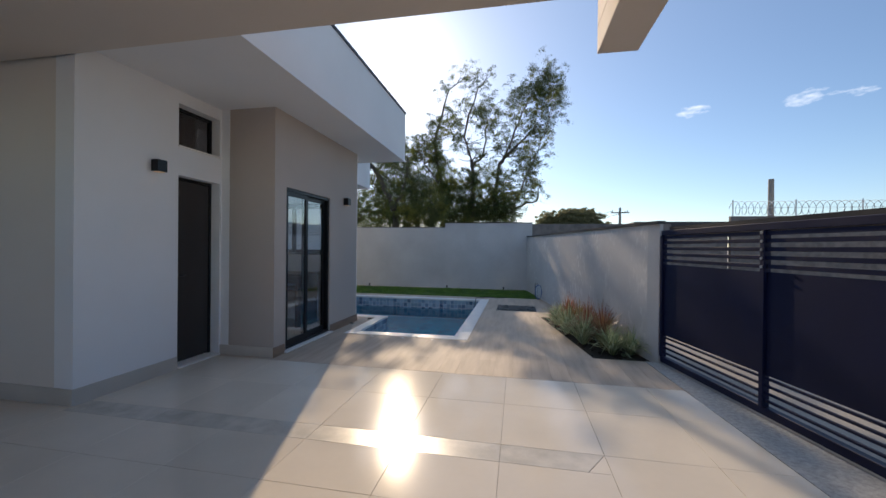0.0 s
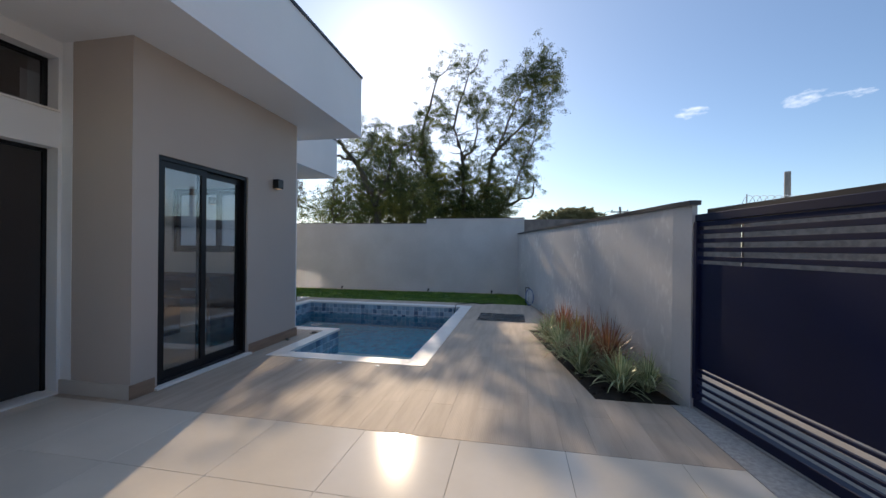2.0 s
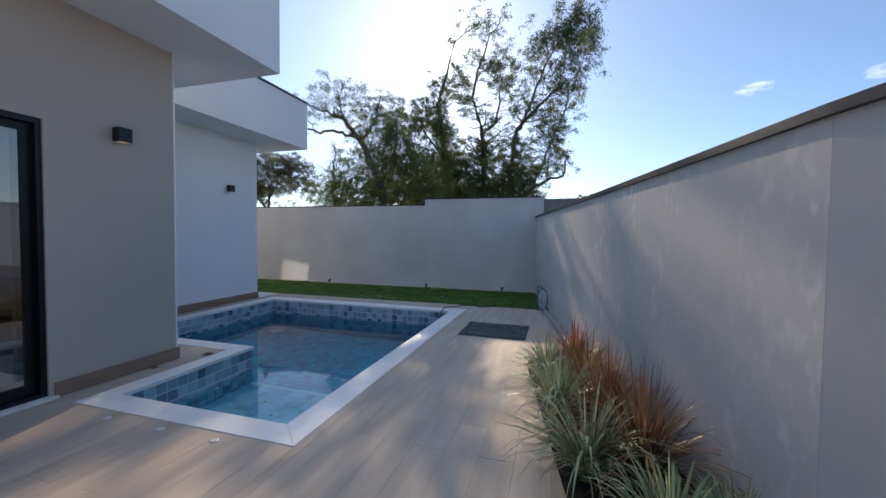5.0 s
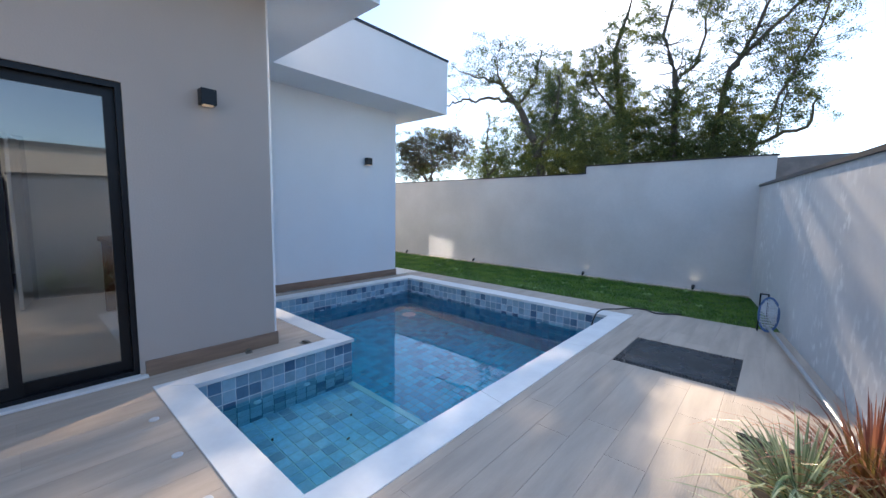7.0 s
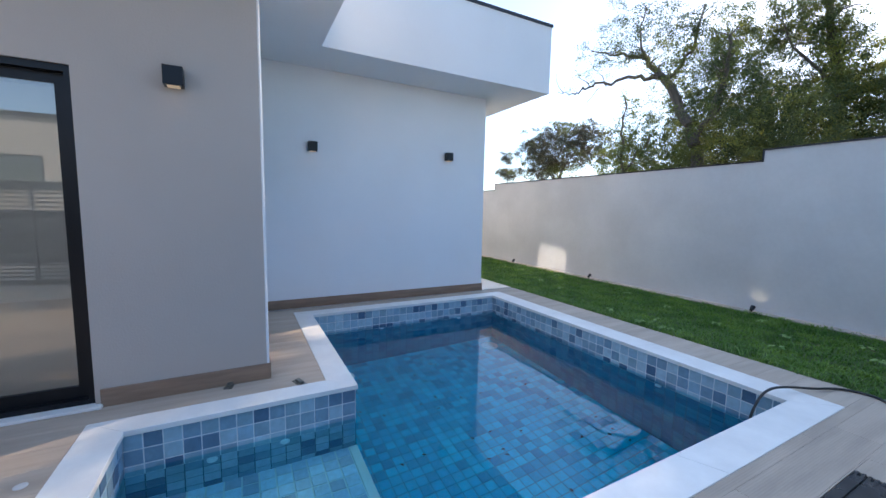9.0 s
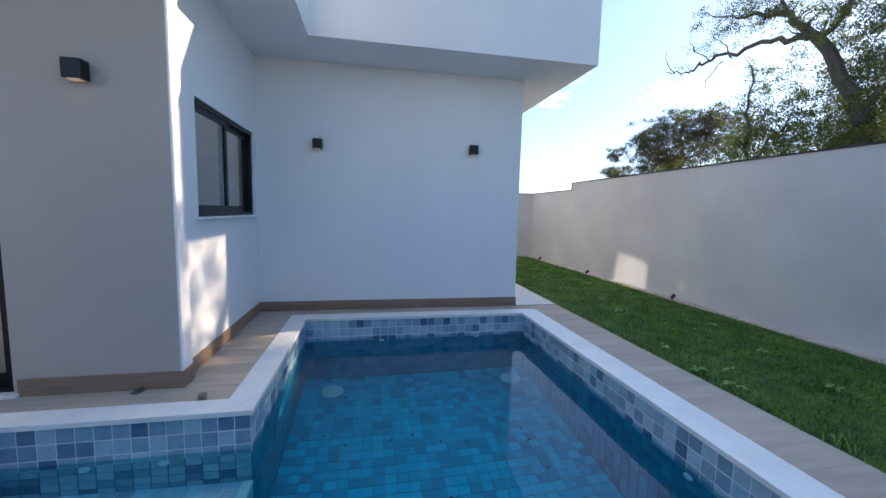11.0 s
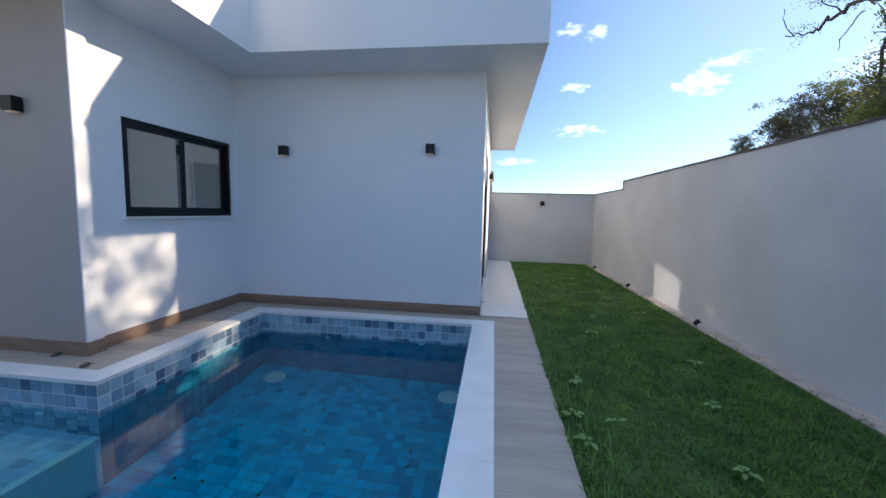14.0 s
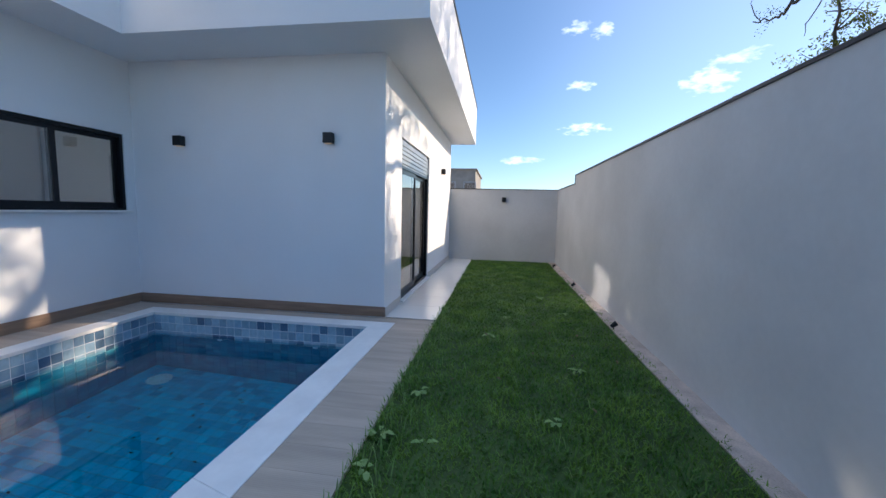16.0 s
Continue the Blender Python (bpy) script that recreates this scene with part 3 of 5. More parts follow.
# ---- roof: deep white fascia over flat soffits ----
roof_outline = [(-1.645, 3.30), (-1.645, 7.97), (-3.715, 7.97), (-3.715, 11.26), (X_END - 0.15, 11.26), (X_END - 0.15, 3.30)]
structure("ceiling_eaves", prism(B(), roof_outline, TOP_SOFFIT, TOP_FASCIA - 0.04), WHITE_WALL, "deep white fascia and flat eaves of the house roof", "roof")
bm = B()
for (xa, ya), (xb, yb) in zip(roof_outline, roof_outline[1:]):
    x0, x1, y0, y1 = min(xa, xb) - 0.12, max(xa, xb) + 0.015, min(ya, yb) - 0.12, max(ya, yb) + 0.015
    if xa == xb:
        x0, x1 = (xa - 0.12, xa + 0.015)
        y1, y0 = max(ya, yb) - 0.105, min(ya, yb) - (0.0 if ya == 3.30 else -0.015)
    else:
        y0 = ya - 0.105
        x0 = x0 + 0.12
    box(bm, x0, x1, y0, y1, TOP_FASCIA - 0.04, TOP_FASCIA)
structure("roof_flashing", bm, TIN, "dark metal flashing along the roof edge", "flashing")

structure("ceiling_carport", prism(B(), [(-9.2, -2.4), (1.38, -2.4), (1.38, 3.22), (-9.2, 3.22)], 2.95, 3.60), SLAB, "flat painted concrete ceiling of the carport", "ceiling")
structure("beam_carport", box(B(), 1.11, 1.38, -2.4, 3.58, 2.76, 2.949, 0.004), SLAB, "painted concrete beam end of the carport", "beam")
structure("beam_carport_end", box(B(), 1.11, 1.38, 3.221, 3.58, 2.95, 3.60, 0.004), SLAB, "painted concrete beam end of the carport", "beam")
structure("wall_carport_back", box(B(), -9.2, 5.0, -6.2, -6.0, -0.05, 2.2), BEIGE, "plain wall that closes the court", "wall")
structure("wall_carport_side", box(B(), -9.2, -9.0, -6.0, 3.0, -0.05, 2.949), BEIGE, "plain wall that closes the carport", "wall")


# ---- yard walls with dark caps ----
def cap(name, bm):
    structure(name, bm, TIN, "dark metal cap along the top of the yard wall", "wall cap")


bm = B()
for x0, x1, h in ((X_END - 0.15, -8.05, 1.88), (-8.05, -1.85, 2.05), (-1.85, 1.05, 2.20)):
    box(bm, x0, x1, Y_BACK, Y_BACK + 0.15, -0.05, h)
structure("wall_yard_back", bm, YARD_WALL, "light grey rendered yard wall stepping up in height", "wall")
bm = B()
for x0, x1, h in ((X_END - 0.17, -8.07, 1.88), (-8.07, -1.87, 2.05), (-1.87, 1.07, 2.20)):
    box(bm, x0, x1, Y_BACK - 0.015, Y_BACK + 0.165, h, h + 0.022)
for x, lo, hi in ((-8.07, 1.902, 2.049), (-1.87, 2.072, 2.199)):
    box(bm, x, x + 0.018, Y_BACK - 0.013, Y_BACK + 0.163, lo, hi)
cap("trim_cap_back", bm)
structure("wall_yard_end", box(B(), X_END - 0.15, X_END, 10.62, Y_BACK, -0.05, 1.88), YARD_WALL, "light grey rendered yard wall at the end of the lawn", "wall")
cap("trim_cap_end", box(B(), X_END - 0.165, X_END + 0.015, 10.64, Y_BACK - 0.016, 1.88, 1.90))
def sunk(bm):
    """Let the top of a yard wall sink a little towards the gate."""
    for v in bm.verts:
        if v.co.z > 1.0:
            v.co.z -= 0.0045 * (Y_BACK - v.co.y) + 0.012 * max(0.0, 6.9 - v.co.y)
    return bm


side = [(x_wall(Y_GATE), Y_GATE), (x_wall(Y_GATE) + 0.07, Y_GATE), (x_wall(7.0) + 0.18, 7.0), (x_wall(Y_BACK) + 0.18, Y_BACK - 0.001), (x_wall(Y_BACK), Y_BACK - 0.001)]
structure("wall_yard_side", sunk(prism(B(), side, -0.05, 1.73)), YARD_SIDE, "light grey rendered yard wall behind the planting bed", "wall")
over = [(2.225, G_Y - 0.02), (2.31, G_Y - 0.02), (x_wall(7.0) + 0.2, 7.0), (x_wall(Y_BACK) + 0.2, Y_BACK - 0.018), (x_wall(Y_BACK) - 0.02, Y_BACK - 0.018), (x_wall(Y_GATE) - 0.02, Y_GATE)]
cap("trim_cap_side", sunk(prism(B(), over, 1.73, 1.768)))
pil = [(2.25, G_Y), (2.29, G_Y), (x_wall(Y_GATE) + 0.07, Y_GATE - 0.002), (x_wall(Y_GATE), Y_GATE - 0.002)]
structure("pillar_gate", sunk(prism(B(), pil, -0.05, 1.73)), YARD_WALL, "rendered pillar beside the gate", "pillar")
structure("wall_neighbour", box(B(), 1.0505, 5.2, Y_BACK + 0.02, Y_BACK + 0.18, -0.05, 2.17), BRICKY, "raw unrendered boundary wall of the neighbouring plot", "wall")

# kerb strip beside the gate
bm = B()
prism(bm, [(x_kerb(-6.0), -6.0), (x_gate(-6.0) + 0.12, -6.0), (x_gate(G_Y) + 0.12, G_Y - 0.001), (x_kerb(G_Y), G_Y - 0.001)], -0.05, 0.004)
prism(bm, [(x_kerb(G_Y), G_Y - 0.0009), (2.249, G_Y - 0.0009), (2.238, 5.739), (x_kerb(5.739), 5.739)], -0.05, 0.004)
structure("kerb_gate", bm, GRANITE, "grey pebbled strip along the gate rail", "kerb")


# ---- openings ----
def sliding_door(name, at, turn, width, z0, z1, label, category, split=0.5, rail=0.06, glass=GLASS, sill=True, shutter=0.0):
    """Frame, leaves and panes; local x along the wall, local y to the inside."""
    t = thing(name, at, label, category, kind="structure", turn=turn)
    top = z1 - shutter
    bm = B()
    box(bm, 0, 0.035, 0.02, 0.12, z0, z1)
    box(bm, width - 0.035, width, 0.02, 0.12, z0, z1)
    box(bm, 0.035, width - 0.035, 0.02, 0.12, top - 0.04, top)
    box(bm, 0.035, width - 0.035, 0.02, 0.12, z0, z0 + 0.03)
    part("window_frame", bm, BLACK, t, "black aluminium frame")
    mid = width * split
    for k, (a, b, y) in enumerate(((0.035, mid + rail / 2, 0.035), (mid - rail / 2, width - 0.035, 0.075))):
        bm = B()
        lo, hi = z0 + 0.03, top - 0.04
        box(bm, a, a + rail, y, y + 0.03, lo, hi)
        box(bm, b - rail, b, y, y + 0.03, lo, hi)
        box(bm, a + rail, b - rail, y, y + 0.03, hi - rail, hi)
        box(bm, a + rail, b - rail, y, y + 0.03, lo, lo + rail * 1.3)
        leaf = part("sash", bm, BLACK, t, "black sliding sash")
        pane = part("pane", box(B(), a + rail, b - rail, y + 0.012, y + 0.018, lo + rail * 1.3, hi - rail), glass, leaf, "clear glass pane")
        pane.visible_shadow = False
    if sill:
        part("window_sill", box(B(), -0.04, width + 0.04, -0.05, 0.15, z0 - 0.022, z0 - 0.001, 0.003), MARBLE, t, "thin pale stone sill")
    if shutter:
        bm = B()
        box(bm, 0.036, width - 0.036, 0.03, 0.115, top + 0.001, z1 - 0.012)
        for i in range(5):
            z = top + 0.03 + i * (shutter - 0.06) / 5
            box(bm, 0.036, width - 0.036, 0.018, 0.03, z, z + (shutter - 0.06) / 5 - 0.012, 0.003)
        part("shutter_box", bm, SHUTTER, t, "grey ribbed roller shutter box")
    return t


sliding_door("window_1", (-2.35, 5.11, 0), 90, 1.16, 0.024, 2.13, "black framed sliding glass door in the taupe wall", "sliding door", 0.47)
sliding_door("window_2", (-2.81, 7.25, 0), 180, 1.50, 1.212, 2.16, "black framed sliding window with a stone sill", "window", 0.5, 0.05)
sliding_door("window_3", (-5.20, 10.62, 0), 180, 2.00, 0.024, 2.28, "black framed sliding door with a grey roller shutter box above", "sliding door", 0.5, shutter=0.37)

d = thing("door_1", (-3.10, 4.25, 0), "dark bronze entrance door, closed, recessed in a white wall", "door", kind="structure", turn=90)
part("door_frame", box(box(box(B(), 0, 0.03, 0.12, 0.18, 0.022, 2.14), 0.56, 0.59, 0.12, 0.18, 0.022, 2.14), 0.03, 0.56, 0.12, 0.18, 2.11, 2.14), BLACK, d, "black metal door frame")
part("door_leaf", box(B(), 0.032, 0.558, 0.13, 0.17, 0.03, 2.108, 0.003), DOORLEAF, d, "dark bronze door leaf")
bm = B()
tube(bm, [(0.09, 0.128, 1.02), (0.09, 0.09, 1.02), (0.19, 0.088, 1.02)], 0.008, 8)
box(bm, 0.07, 0.11, 0.122, 0.1295, 0.98, 1.06, 0.002)
part("door_handle", bm, BLACK, d, "black lever handle")
part("door_sill", box(B(), 0.0, 0.59, -0.03, 0.2, 0.001, 0.021, 0.003), MARBLE, d, "pale stone threshold")
d = thing("window_4", (-3.10, 4.25, 0), "small high dark window above the door", "window", kind="structure", turn=90)
part("window_frame", box(box(box(box(B(), 0, 0.03, 0.12, 0.17, 2.47, 2.93), 0.56, 0.59, 0.12, 0.17, 2.47, 2.93), 0.03, 0.56, 0.12, 0.17, 2.90, 2.93), 0.03, 0.56, 0.12, 0.17, 2.47, 2.5), BLACK, d, "black frame")
part("pane", box(B(), 0.031, 0.559, 0.14, 0.146, 2.501, 2.899), DARKGLASS, d, "dark glass pane")
part("window_sill", box(B(), -0.01, 0.6, -0.02, 0.19, 2.451, 2.469, 0.003), MARBLE, d, "thin pale stone sill")

# ---- rooms behind the glass ----
ROOM = [(-10.15, 3.46), (-3.31, 3.46), (-3.31, 5.02), (-2.501, 5.02), (-2.501, 7.10), (-10.15, 7.10)]
structure("floor_inside", prism(B(), ROOM, -0.05, 0.018), INFLOOR, "polished pale floor inside the house", "floor")
structure("floor_bedroom", box(B(), -10.15, -4.58, 7.10, 10.47, -0.05, 0.018), INFLOOR, "polished pale floor inside the house", "floor")
structure("ceiling_inside", prism(B(), ROOM, 2.80, 3.069), INNER, "white ceiling of the room", "ceiling")
structure("ceiling_bedroom", box(B(), -10.15, -4.58, 7.10, 10.47, 2.80, 3.069), INNER, "white ceiling of the room", "ceiling")
wall("wall_inner_south", (-6.0, 3.47), (-3.3, 3.47), 0.018, 2.8, 0.08, INNER, [(1.75, 2.55, 0.018, 2.4)], "plain inner wall with an unseen opening added for the fill lamp")
room_fill = new("room_fill_lamp", bpy.data.lights.new("room_fill_lamp", "AREA"))  # added fill lamp in the unseen opening towards the street side, brightens the room
room_fill.data.shape, room_fill.data.size, room_fill.data.size_y, room_fill.data.energy, room_fill.data.color = "RECTANGLE", 0.78, 2.2, 6.5, (0.93, 0.96, 1.0)
room_fill.matrix_world = look((-3.85, 3.44, 1.3), (-3.85, 6.0, 1.2))
wall("wall_inner_pier", (-3.31, 4.70), (-3.31, 3.55), 0.018, 2.8, -0.06, INNER, (), "plain inner wall")
wall("wall_inner_west", (-6.1, 3.47), (-6.1, 7.1), 0.018, 2.8, 0.1, INNER, [(1.6, 2.4, 0.018, 2.12)], "plain inner wall with a doorway")
wall("wall_inner_between", (-10.15, 7.10), (-4.58, 7.10), 0.018, 2.8, 0.1, INNER, (), "plain inner wall")
d = thing("door_2", (-6.1, 5.07, 0), "white inner door standing ajar in its frame", "door", kind="structure", turn=90)
part("door_frame", box(box(box(B(), 0, 0.05, -0.03, 0.12, 0.018, 2.12), 0.75, 0.8, -0.03, 0.12, 0.018, 2.12), 0.05, 0.75, -0.03, 0.12, 2.07, 2.12), PVC, d, "white door frame")
part("door_leaf", box(B(), 0.0, 0.035, -0.66, 0.0, 0.03, 2.06, 0.003, pose(0.72, -0.02, 0, 0, 0, -8)), PVC, d, "white door leaf")
c = thing("desk", (-3.9, 6.9, 0.018), "brown timber desk with open shelves against the wall", "desk")
part("worktop", box(B(), -0.95, 0.95, -0.55, 0.12, 0.84, 0.89, 0.004), TIMBER, c, "thick brown worktop")
for x in (-0.93, -0.2, 0.87):
    part("side_panel", box(B(), x, x + 0.06, -0.52, 0.10, 0.0, 0.839, 0.003), TIMBER, c, "upright timber panel")
for a, b, z in ((-0.869, -0.201, 0.42), (-0.139, 0.869, 0.60)):
    part("shelf", box(B(), a, b, -0.48, 0.09, z, z + 0.03, 0.002), TIMBER, c, "open timber shelf")
part("back_rail", box(B(), -0.869, 0.869, 0.095, 0.115, 0.66, 0.839), TIMBER, c, "timber back rail")


# ---- wall lamps ----
def sconce(at, turn, label):
    t = thing("wall_lamp", at, label, "wall lamp", "square outdoor wall lamps", turn=turn)
    bm = B()
    box(bm, -0.055, 0.055, -0.09, -0.006, -0.06, 0.06, 0.003)
    part("body", bm, BLACK, t, "black cube housing")
    part("wall_plate", box(B(), -0.045, 0.045, -0.006, 0.0, -0.05, 0.05), BLACK, t, "black mounting plate")
    part("lens", box(B(), -0.035, 0.035, -0.078, -0.02, -0.066, -0.0601), LAMPLIGHT, t, "small glowing lens")
    l = bpy.data.lights.new("lamp_glow", "SPOT")
    l.energy, l.color, l.spot_size, l.spot_blend, l.shadow_soft_size = 0.02, (1.0, 0.62, 0.3), radians(110), 0.8, 0.02
    lo = new("lamp_glow", l)
    lo.parent = t
    lo.matrix_local = pose(0, -0.05, -0.075)
    return t


sconce((-2.35, 6.785, 2.135), 90, "black cube wall lamp on the taupe wall beside the sliding door")
sconce((-4.43, 7.965, 2.09), 90, "black cube wall lamp on the white wall by the inner corner")
sconce((-4.43, 9.943, 2.115), 90, "black cube wall lamp on the white wall by the outer corner")
sconce((-3.10, 3.98, 2.18), 90, "black cube wall lamp on the white wall beside the dark door")
sconce((-8.75, 10.62, 2.18), 180, "black cube wall lamp on the white wall above the porcelain path")
sconce((X_END, 12.06, 1.62), 90, "black cube wall lamp on the end wall of the lawn")
# ---- gate ----
g_dir = Vector((G_SLOPE, -1, 0)).normalized()
gate_turn = math.degrees(math.atan2(g_dir.y, g_dir.x))
gate = thing("sliding_gate", (x_gate(G_Y) + 0.012, G_Y - 0.022, 0.0), "dark navy metal sliding gate with slats above and below solid panels", "gate", turn=gate_turn)
LEN = 9.6
part("bottom_rail", box(B(), 0, LEN, 0.0, 0.06, 0.03, 0.10, 0.004), NAVY, gate, "dark bottom rail")
part("top_rail", box(B(), 0, LEN, 0.0, 0.06, 1.54, 1.60, 0.004), NAVY, gate, "dark top rail")
part("guide_rail", box(B(), 0, LEN, 0.015, 0.045, 0.005, 0.029), STEEL, gate, "steel floor track")
bays = [0.0, 1.42, 2.84, 4.26, 5.68, 7.10, 8.52, LEN - 0.04]
for s in bays:
    part("post", box(B(), s, s + 0.04, -0.012, 0.05, 0.101, 1.539, 0.003), NAVY, gate)
for a, b in zip(bays, bays[1:]):
    part("panel", box(B(), a + 0.041, b - 0.001, 0.015, 0.025, 0.36, 1.20, 0.001), NAVY, gate, "solid dark panel")
    for z in (0.155, 0.215, 0.275, 0.335):
        part("slat", box(B(), a + 0.041, b - 0.001, 0.008, 0.026, z - 0.011, z + 0.011, 0.002), NAVY, gate)
    for z in (1.245, 1.315, 1.385, 1.455, 1.515):
        part("slat", box(B(), a + 0.041, b - 0.001, 0.008, 0.034, z - 0.017, z + 0.017, 0.002), NAVY, gate)
for z in (1.24, 1.31, 1.38, 1.45, 1.52):
    part("bolt", tube(B(), [(1.44, -0.020, z), (1.44, -0.012, z)], 0.012, 8), STEEL, gate, "steel bolt head")
bm = B()
prism(bm, [(x_gate(-6.0) + 0.10, -6.0), (x_gate(-6.0) + 0.28, -6.0), (x_gate(G_Y) + 0.28, G_Y - 0.03), (x_gate(G_Y) + 0.10, G_Y - 0.03)], 1.52, 1.645)
BEAM = material("dark_beam_paint", (0.022, 0.024, 0.03), 0.6, vary=0.2, scale=2)
structure("beam_gate_cover", bm, BEAM, "dark metal box beam behind the gate top", "beam")

# ---- floor slabs under tiles and planks, lawn bed, planting bed ----
structure("floor_court_bed", prism(B(), [(-3.1, -6.0), (x_kerb(-6.0) - 0.001, -6.0), (x_kerb(Y_TILE) - 0.001, Y_TILE), (-3.1, Y_TILE)], -0.05, -0.008), COURT_JOINT, "mortar bed of the courtyard tiles", "floor")
structure("floor_carport_bed", box(B(), -8.99, -3.1001, -6.0, 3.234, -0.05, -0.008), COURT_JOINT, "mortar bed of the carport tiles", "floor")
bm = B()
rects = minus([(-4.43, -0.1, 4.79, Y_GRASS - 0.002)], (-4.05, -0.32, 7.82, 10.61))
rects = minus(minus(rects, (-1.98, -0.32, 6.45, 7.82)), (-4.43, -2.36, 4.7, 7.24))
for x0, x1, y0, y1 in rects:
    prism(bm, [(x0, y0), (x1, y0), (x1, y1), (x0, y1)], -0.05, -0.012)
for (x0, x1, y0, y1), edge in (((-0.1, 3.0, 4.79, BED_Y0), x_kerb), ((-0.1, 3.0, BED_Y0, BED_Y1), x_bed), ((-0.1, 3.0, BED_Y1, Y_GRASS - 0.002), x_wall)):
    prism(bm, [(x0, y0), (edge(y0) - 0.002, y0), (edge(y1) - 0.002, y1), (x0, y1)], -0.05, -0.012)
structure("floor_deck_bed", bm, JOINT, "mortar bed under the wood-look planks", "floor")
structure("floor_planting", prism(B(), [(x_bed(BED_Y0), BED_Y0 + 0.001), (2.235, BED_Y0 + 0.001), (x_wall(Y_GATE) - 0.002, Y_GATE), (x_wall(BED_Y1) - 0.001, BED_Y1 - 0.001), (x_bed(BED_Y1), BED_Y1 - 0.001)], -0.05, -0.02), SOIL, "dark soil of the planting bed", "soil")
structure("floor_turf", prism(B(), [(X_END, Y_GRASS), (x_wall(Y_GRASS) - 0.001, Y_GRASS), (x_wall(13.27) - 0.001, 13.27), (X_END, 13.27)], -0.05, -0.012), TURF, "soil under the lawn", "lawn")
structure("floor_sand", prism(B(), [(X_END, 13.2701), (x_wall(13.2701) - 0.001, 13.2701), (x_wall(Y_BACK) - 0.001, Y_BACK - 0.001), (X_END, Y_BACK - 0.001)], -0.05, 0.0), SAND, "bare sandy strip at the foot of the wall", "soil")
structure("floor_path_bed", box(B(), X_END, -4.431, 10.633, Y_GRASS - 0.002, -0.05, -0.006), COURT_JOINT, "bed of the porcelain path", "floor")

# ---- pool shell and water ----
IN = [(-0.387 + 0.03, 6.485), (-0.357, 10.575), (-4.015, 10.575), (-4.015, 7.858), (-1.945, 7.858), (-1.945, 6.485)]
bm = B()
for (xa, ya), (xb, yb) in zip(IN, IN[1:] + IN[:1]):
    for k, (hi, lo) in enumerate(((-0.03, -0.33), (-0.33, FLOOR_Z - 0.01))):
        bm.faces.new([bm.verts.new(v) for v in ((xa, ya, hi), (xb, yb, hi), (xb, yb, lo), (xa, ya, lo))]).material_index = k
bm.faces.new([bm.verts.new((x, y, FLOOR_Z - 0.01)) for x, y in IN]).material_index = 2
ob = structure("pool_shell", bm, GROUT, "grout behind the pool tiles, pale at the rim, the water's blue and dimness painted in below", "pool")
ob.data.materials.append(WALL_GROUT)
ob.data.materials.append(DEEP_GROUT)
structure("pool_bench", box(B(), -1.944, -0.358, 6.486, 7.86, FLOOR_Z - 0.009, BENCH_Z - 0.01), GROUT, "shallow ledge of the pool", "pool")
bm = B()
bm.faces.new([bm.verts.new((x, y, WATER_Z)) for x, y in ((-0.364, 6.492), (-0.364, 10.568), (-4.008, 10.568), (-4.008, 7.865), (-1.938, 7.865), (-1.938, 6.492))])
water = structure("pool_water", bm, WATER, "still clear blue water of the swimming pool", "water")
water.visible_shadow = False

# ---- coping: white marble frame of the pool ----
coping = thing("pool_coping", (0, 0, 0), "white marble coping with mitred corners round the pool", "pool edge", kind="structure")
for i in range(6):
    j = (i + 1) % 6
    (oax, oay), (obx, oby), (iax, iay), (ibx, iby) = POOL_OUT[i], POOL_OUT[j], POOL_IN[i], POOL_IN[j]
    n = max(1, round(math.dist((oax, oay), (obx, oby)) / 1.6))
    for k in range(n):
        a, b = k / n, (k + 1) / n
        g = 0.0004 if k else 0.0
        lerp = lambda p, q, s: (p[0] + (q[0] - p[0]) * s, p[1] + (q[1] - p[1]) * s)
        quad = [lerp((oax, oay), (obx, oby), a + g), lerp((oax, oay), (obx, oby), b), lerp((iax, iay), (ibx, iby), b), lerp((iax, iay), (ibx, iby), a + g)]
        area = sum(p[0] * q[1] - q[0] * p[1] for p, q in zip(quad, quad[1:] + quad[:1]))
        bm = prism(B(), quad if area > 0 else quad[::-1], -0.028, 0.006)
        bmesh.ops.bevel(bm, geom=[e for e in bm.edges if all(v.co.z > 0 for v in e.verts)], offset=0.0025, segments=1, affect="EDGES")
        part("coping_slab", bm, MARBLE, coping, "white marble slab")

BRACKET = material("dull_grey_metal", (0.20, 0.19, 0.16), 0.5, 0.5, vary=0.3, scale=30)
# ---- pool fittings ----
FITTING = material("bright_white_plastic", (0.92, 0.92, 0.92), 0.35, vary=0.03)


def fitting(name, at, r, label, n=(0, 0, 1)):
    t = thing(name, at, label, "pool fitting", "pool fittings")
    q = Vector(n).to_track_quat("Z", "Y").to_matrix().to_4x4()
    bm = B()
    rings = [(r, 0.0), (r, 0.006), (r * 0.86, 0.016), (r * 0.3, 0.02)]
    tube(bm, [q @ Vector((0, 0, h)) for _, h in rings], [w for w, _ in rings], 18)
    body = part("cover", bm, FITTING, t, "white plastic cover")
    if r > 0.06:
        bm = B()
        for k in range(12):
            a = k * math.tau / 12
            box(bm, r * 0.45, r * 0.8, -0.004, 0.004, 0.0165, 0.0185, m=q @ pose(0, 0, 0.001, 0, 0, math.degrees(a)))
        part("slots", bm, PVC, t, "grey drain slots")
    return t


